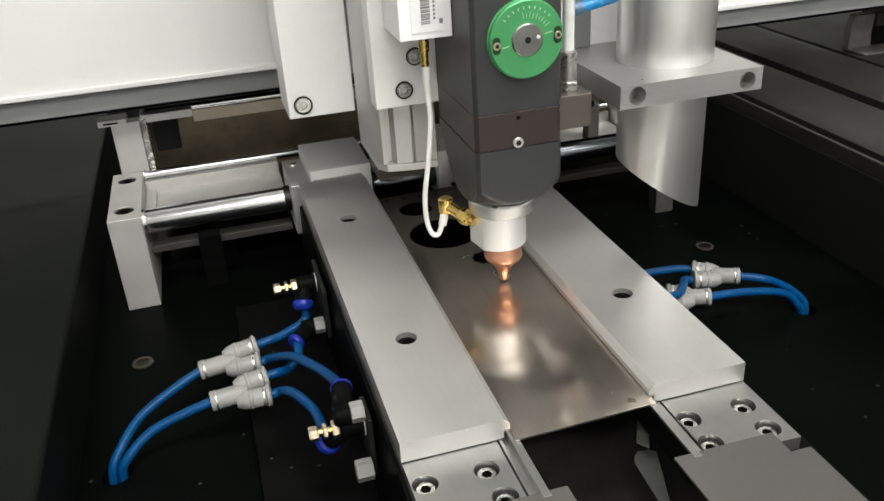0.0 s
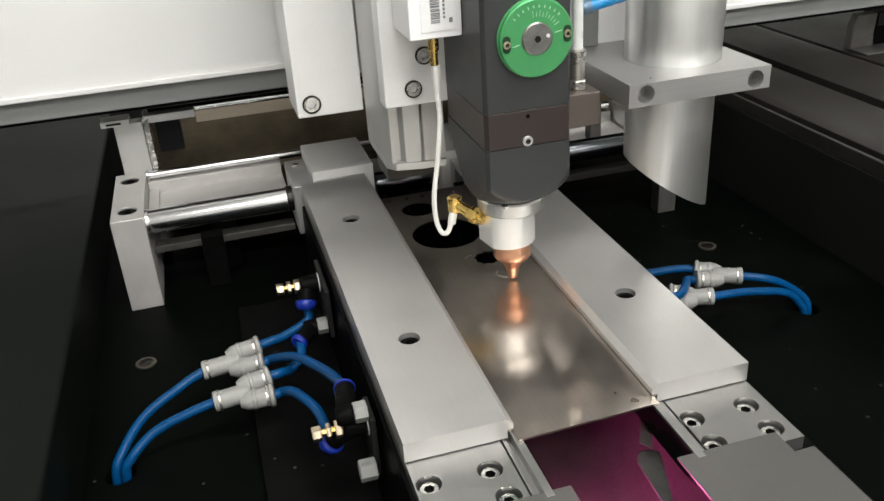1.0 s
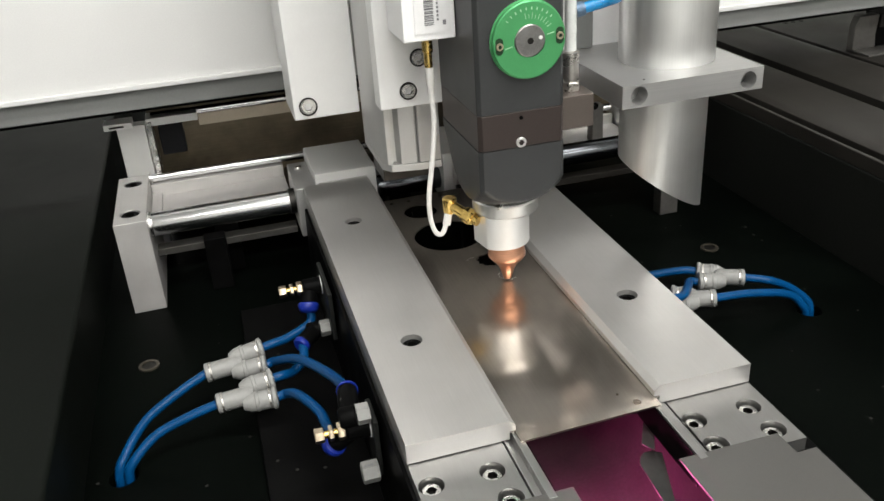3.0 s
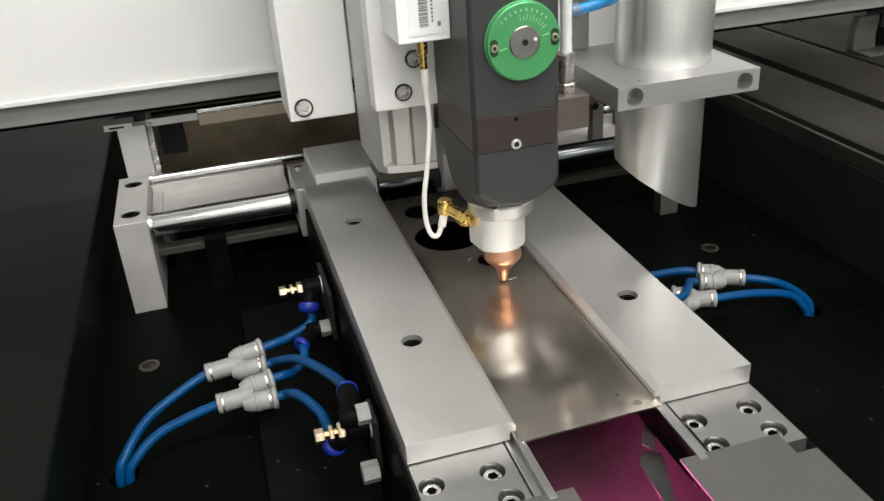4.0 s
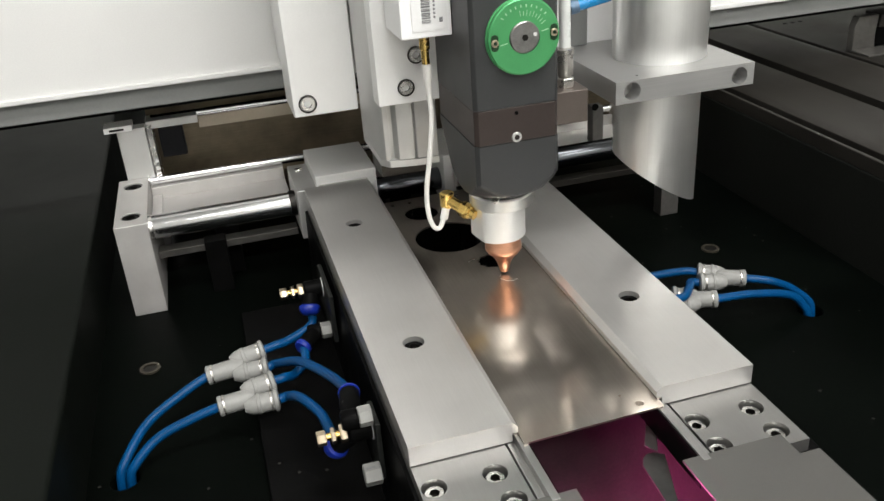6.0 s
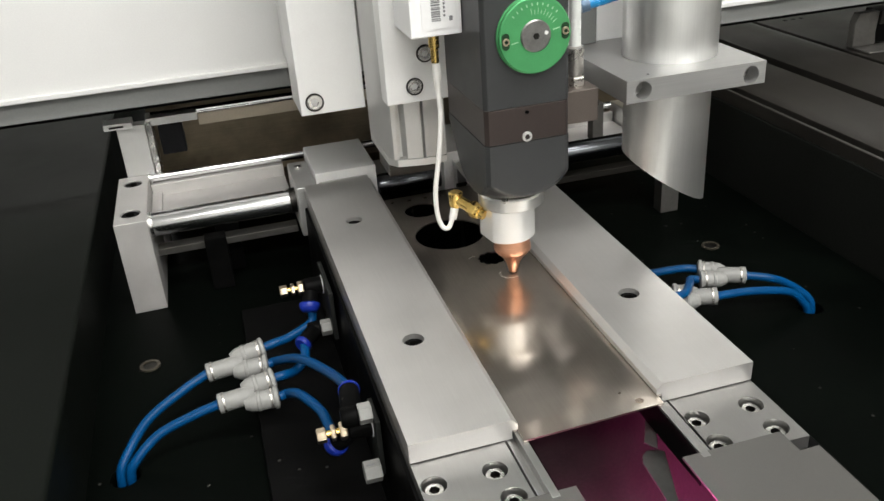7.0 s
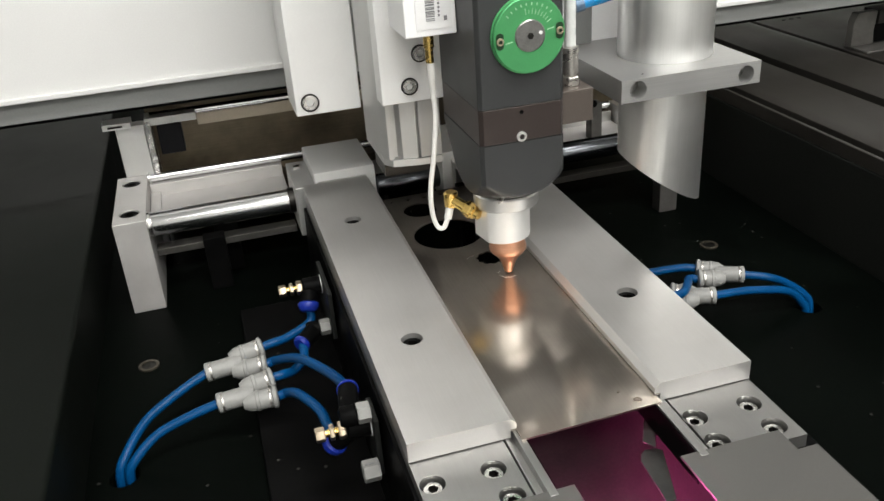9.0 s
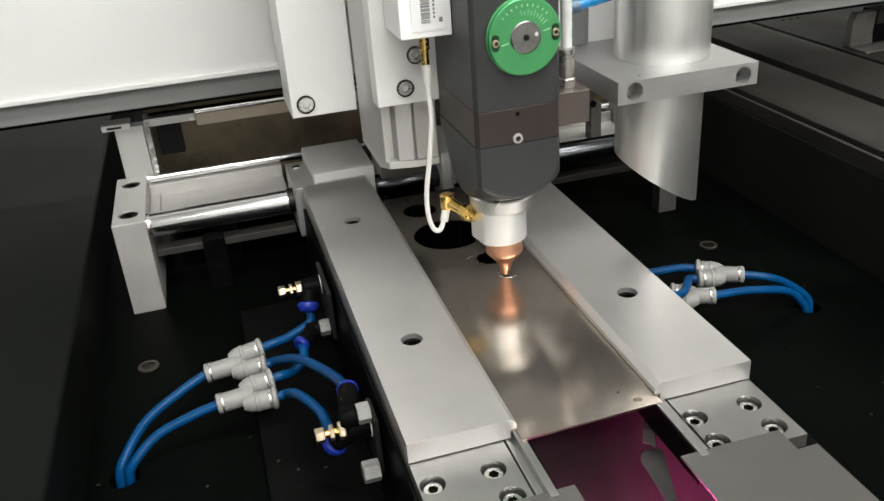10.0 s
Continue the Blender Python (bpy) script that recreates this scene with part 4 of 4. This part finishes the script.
def suction_tube():
    t = thing("suction_tube", (0.216, 0.165, 0.099), "slant-cut aluminium suction tube in a clamp plate", "suction tube")
    cx, cy, r = 0.2190, 0.164, 0.0294
    zt, zb = 0.1125, 0.0990
    bm = prism([(x, z) for x, z in ((0.1662, zb), (0.2575, zb), (0.2575, zt), (0.1662, zt))], 0.118, 0.130, "y",
               [circle(0.1768, 0.1060, 0.0053, 28), circle(0.2478, 0.1052, 0.0053, 28)])
    part("clamp_front", bm, CLAMP, t, "clamp plate front with two bores")
    part("clamp_plate", prism([(0.1662, 0.1300), (0.2575, 0.1300), (0.2575, 0.214), (0.1662, 0.214)], zb, zt, "z", [circle(cx, cy, r + 0.0003, 48)]), CLAMP, t, "aluminium clamp plate")
    for x, z in ((0.1768, 0.1060), (0.2478, 0.1052)):
        # Bottom in dark steel, which holds the shade inside the bore.
        part("bore_bottom", lathe([(0.0055, 0.1285), (0.0055, 0.1299)], (x, 0, z), "y", 24), HUB, t)
    part("pin_mark", lathe([(0.0007, 0.0), (0.0007, 0.0002)], (0.1835, 0.126, zt), "z", 12), DARK_STEEL, t)
    # tube wall with a slanted lower end
    bm = bmesh.new()
    n = 64
    rows = []
    for rad, level in ((r, 0.34), (r, 0.100), (0.0274, 0.0995), (0.0274, None), (0.0250, None), (0.0250, 0.34)):
        ring = []
        for i in range(n):
            a = 2 * math.pi * i / n
            x, y = math.cos(a), math.sin(a)
            z = level or 0.0310 - 0.0165 * x + 0.0050 * y
            ring.append(bm.verts.new((cx + rad * x, cy + rad * y, z)))
        rows.append(ring)
    for k in range(6):
        a, b = rows[k], rows[(k + 1) % 6]
        for i in range(n):
            bm.faces.new((a[i], a[(i + 1) % n], b[(i + 1) % n], b[i]))
    part("tube", bm, ALU_Z, t, "drawn aluminium tube")
    return t


def laser_light():
    x, y, z = 0.086, -0.003, -0.072
    t = thing("laser_light", (x, y, z), "magenta laser light under the sheet", "laser light")
    part("spark", lathe([(0.0003, z - 0.0042), (0.0022, z - 0.003), (0.0028, z), (0.0022, z + 0.003), (0.0003, z + 0.0042)], (x, y, 0), "z", 16), GLOW, t)
    return t


def inside_bin():
    t = thing("slug_chute", (0.09, 0.05, BZ), "dark slug chute with a grey deflector below the sheet", "chute")
    # Unseen plate, added to keep the glow away from the sheet holes.
    part("baffle", box(0.0402, 0.1394, 0.104, 0.108, BZ + 0.0062, -0.0300), BLACK, t, "unseen black plate added to block the glow")
    # a trough of bent sheet
    r, lo, hi = 0.026, 0.0402, 0.1394

    def bend(k):
        left = [(lo + r - (r + k) * math.cos(a), -0.058 - (r + k) * math.sin(a)) for a in (math.pi / 2 * i / 12 for i in range(13))]
        right = [(hi - r + (r + k) * math.sin(a), -0.058 - (r + k) * math.cos(a)) for a in (math.pi / 2 * i / 12 for i in range(13))]
        return [(lo - k, -0.0295), *left, *right, (hi + k, -0.0295)]

    part("trough", prism(bend(0.0) + bend(0.0008)[::-1], -0.11, 0.1035, "y"), CHUTE, t, "dark bent trough", 0.0, 50)
    part("hanger", prism([(0.1290, 0.0145), (0.1340, 0.0135), (0.1200, -0.0140), (0.1160, -0.0080)], -0.0272, -0.0264, "z"), CHUTE_LIGHT, t, "grey deflector hanger", 0.0002)
    part("deflector", prism([(0.1110, -0.0160), (0.1135, -0.0115), (0.1170, -0.0090), (0.1215, -0.0095), (0.1250, -0.0125), (0.1140, -0.0445), (0.1090, -0.0445)], -0.0318, -0.0310, "z"), CHUTE_LIGHT, t, "grey bent deflector", 0.0002)


room()
machine()
for side_right in (False, True):
    rail(side_right)
work_sheet()
shafts()
pneumatics()
inside_bin()
BEAM, CARRIAGE, SLIDE, HEADS, TUBE, LIGHT = gantry_beam(), x_carriage(), z_slide(), cutting_head(), suction_tube(), laser_light()



def motions():
    # seconds and the gantry's way in millimetres: across, along, lift; the last is the laser's power
    run = [
        (0, 0.0, 0.0, 0.0, 0), (0.1, -0.3, 0.4, 0.0, 1), (0.3, -0.8, 1.1, 0.0, 0.83), (0.5, 1.0, 0.4, 0.2, 0.65), (0.7, 1.0, 1.2, 0.0, 0.65),
        (0.8, 2.9, 1.1, 5.9, 0), (0.9, 4.9, 0.9, 3.1, 0), (1, 4.2, 0.8, 0.0, 0.9), (1.3, 4.0, -0.5, 0.0, 0.82), (1.4, 4.3, -0.1, 0.0, 0.8),
        (1.5, 1.7, 1.0, 5.2, 0), (1.6, 1.9, 2.2, 0.0, 0.6), (1.8, 3.2, 2.5, 0.0, 0.5), (2, 5.7, 2.7, 0.2, 0.4), (2.1, 3.7, 1.1, 0.1, 0.55),
        (2.3, -0.5, 1.4, 0.0, 0.85), (2.4, -1.7, 2.8, -0.1, 1), (2.5, -1.7, 5.4, -0.2, 1.1), (2.7, 0.7, 5.0, 0.0, 1), (3.8, -1.3, 2.5, 0.0, 1),
        (4, -2.7, 3.2, 0.0, 1), (4.1, -1.8, 6.9, -0.7, 0), (4.2, 0.7, 10.5, 9.2, 0), (4.3, 0.9, 14.1, 0.0, 0.7), (4.5, 1.6, 13.8, -0.1, 0.5),
        (4.6, 2.4, 13.8, 0.0, 0.54), (4.7, 1.6, 13.6, 0.0, 0.58), (4.9, -1.9, 12.0, -0.1, 0.66), (5, -2.6, 10.1, -0.2, 0.7),
        (5.1, -3.7, 8.1, -0.1, 0.71), (5.2, -4.7, 7.4, 0.0, 0.72), (5.3, -4.9, 8.3, 0.0, 0.73), (5.5, -2.1, 13.2, -0.4, 0.75),
        (5.7, 1.7, 16.8, 0.0, 0.8), (6.7, 1.0, 11.1, 0.0, 0.8), (6.8, 0.3, 11.1, 7.4, 0), (6.9, 6.2, 10.6, 7.5, 0), (7, 5.8, 10.1, -0.3, 0.6),
        (7.3, 6.1, 8.5, 0.0, 0.48), (7.5, 6.9, 5.6, 0.0, 0.4), (7.7, 8.6, 7.8, 0.0, 0.44), (7.9, 7.8, 10.0, 0.0, 0.48), (8, 6.3, 10.9, 0.1, 0.5),
        (8.4, -1.7, 9.6, -0.1, 0.58), (8.5, -1.9, 10.1, -0.4, 0.6), (8.6, -1.9, 8.0, -0.1, 0.63), (8.7, -1.4, 7.9, 0.0, 0.66),
        (8.9, 1.4, 10.2, 0.0, 0.72), (9, 3.6, 9.9, -0.1, 0.75), (9.1, 4.5, 9.2, 0.0, 0.7), (9.2, 4.5, 9.2, 0.1, 0), (9.3, 0.7, 9.2, 8.4, 0),
        (9.4, 0.0, 9.2, 0.6, 0), (9.5, 0.5, 9.2, -0.4, 0.6), (9.8, 1.3, 10.1, 0.0, 0.6), (10, 0.8, 8.1, -0.1, 0.6),
    ]

    def way(ob, fx, fy, fz):
        b = BASE[ob.name]
        walk(ob, [(t, pose(b.x + fx * x / 1000, b.y + fy * y / 1000, b.z + fz * z / 1000)) for t, x, y, z, power in run])

    way(BEAM, 0, 1, 0)
    way(CARRIAGE, 1, 1, 0)
    for ob in (SLIDE, HEADS, TUBE):
        way(ob, 1, 1, 1)
    # the light nears the opening with the power and lies inside the rail when the laser rests
    b = BASE[LIGHT.name]
    walk(LIGHT, [(t, pose(b.x - (0.0 if power else 0.066), b.y - 0.05 * (1 - power), b.z)) for t, x, y, z, power in run])


motions()
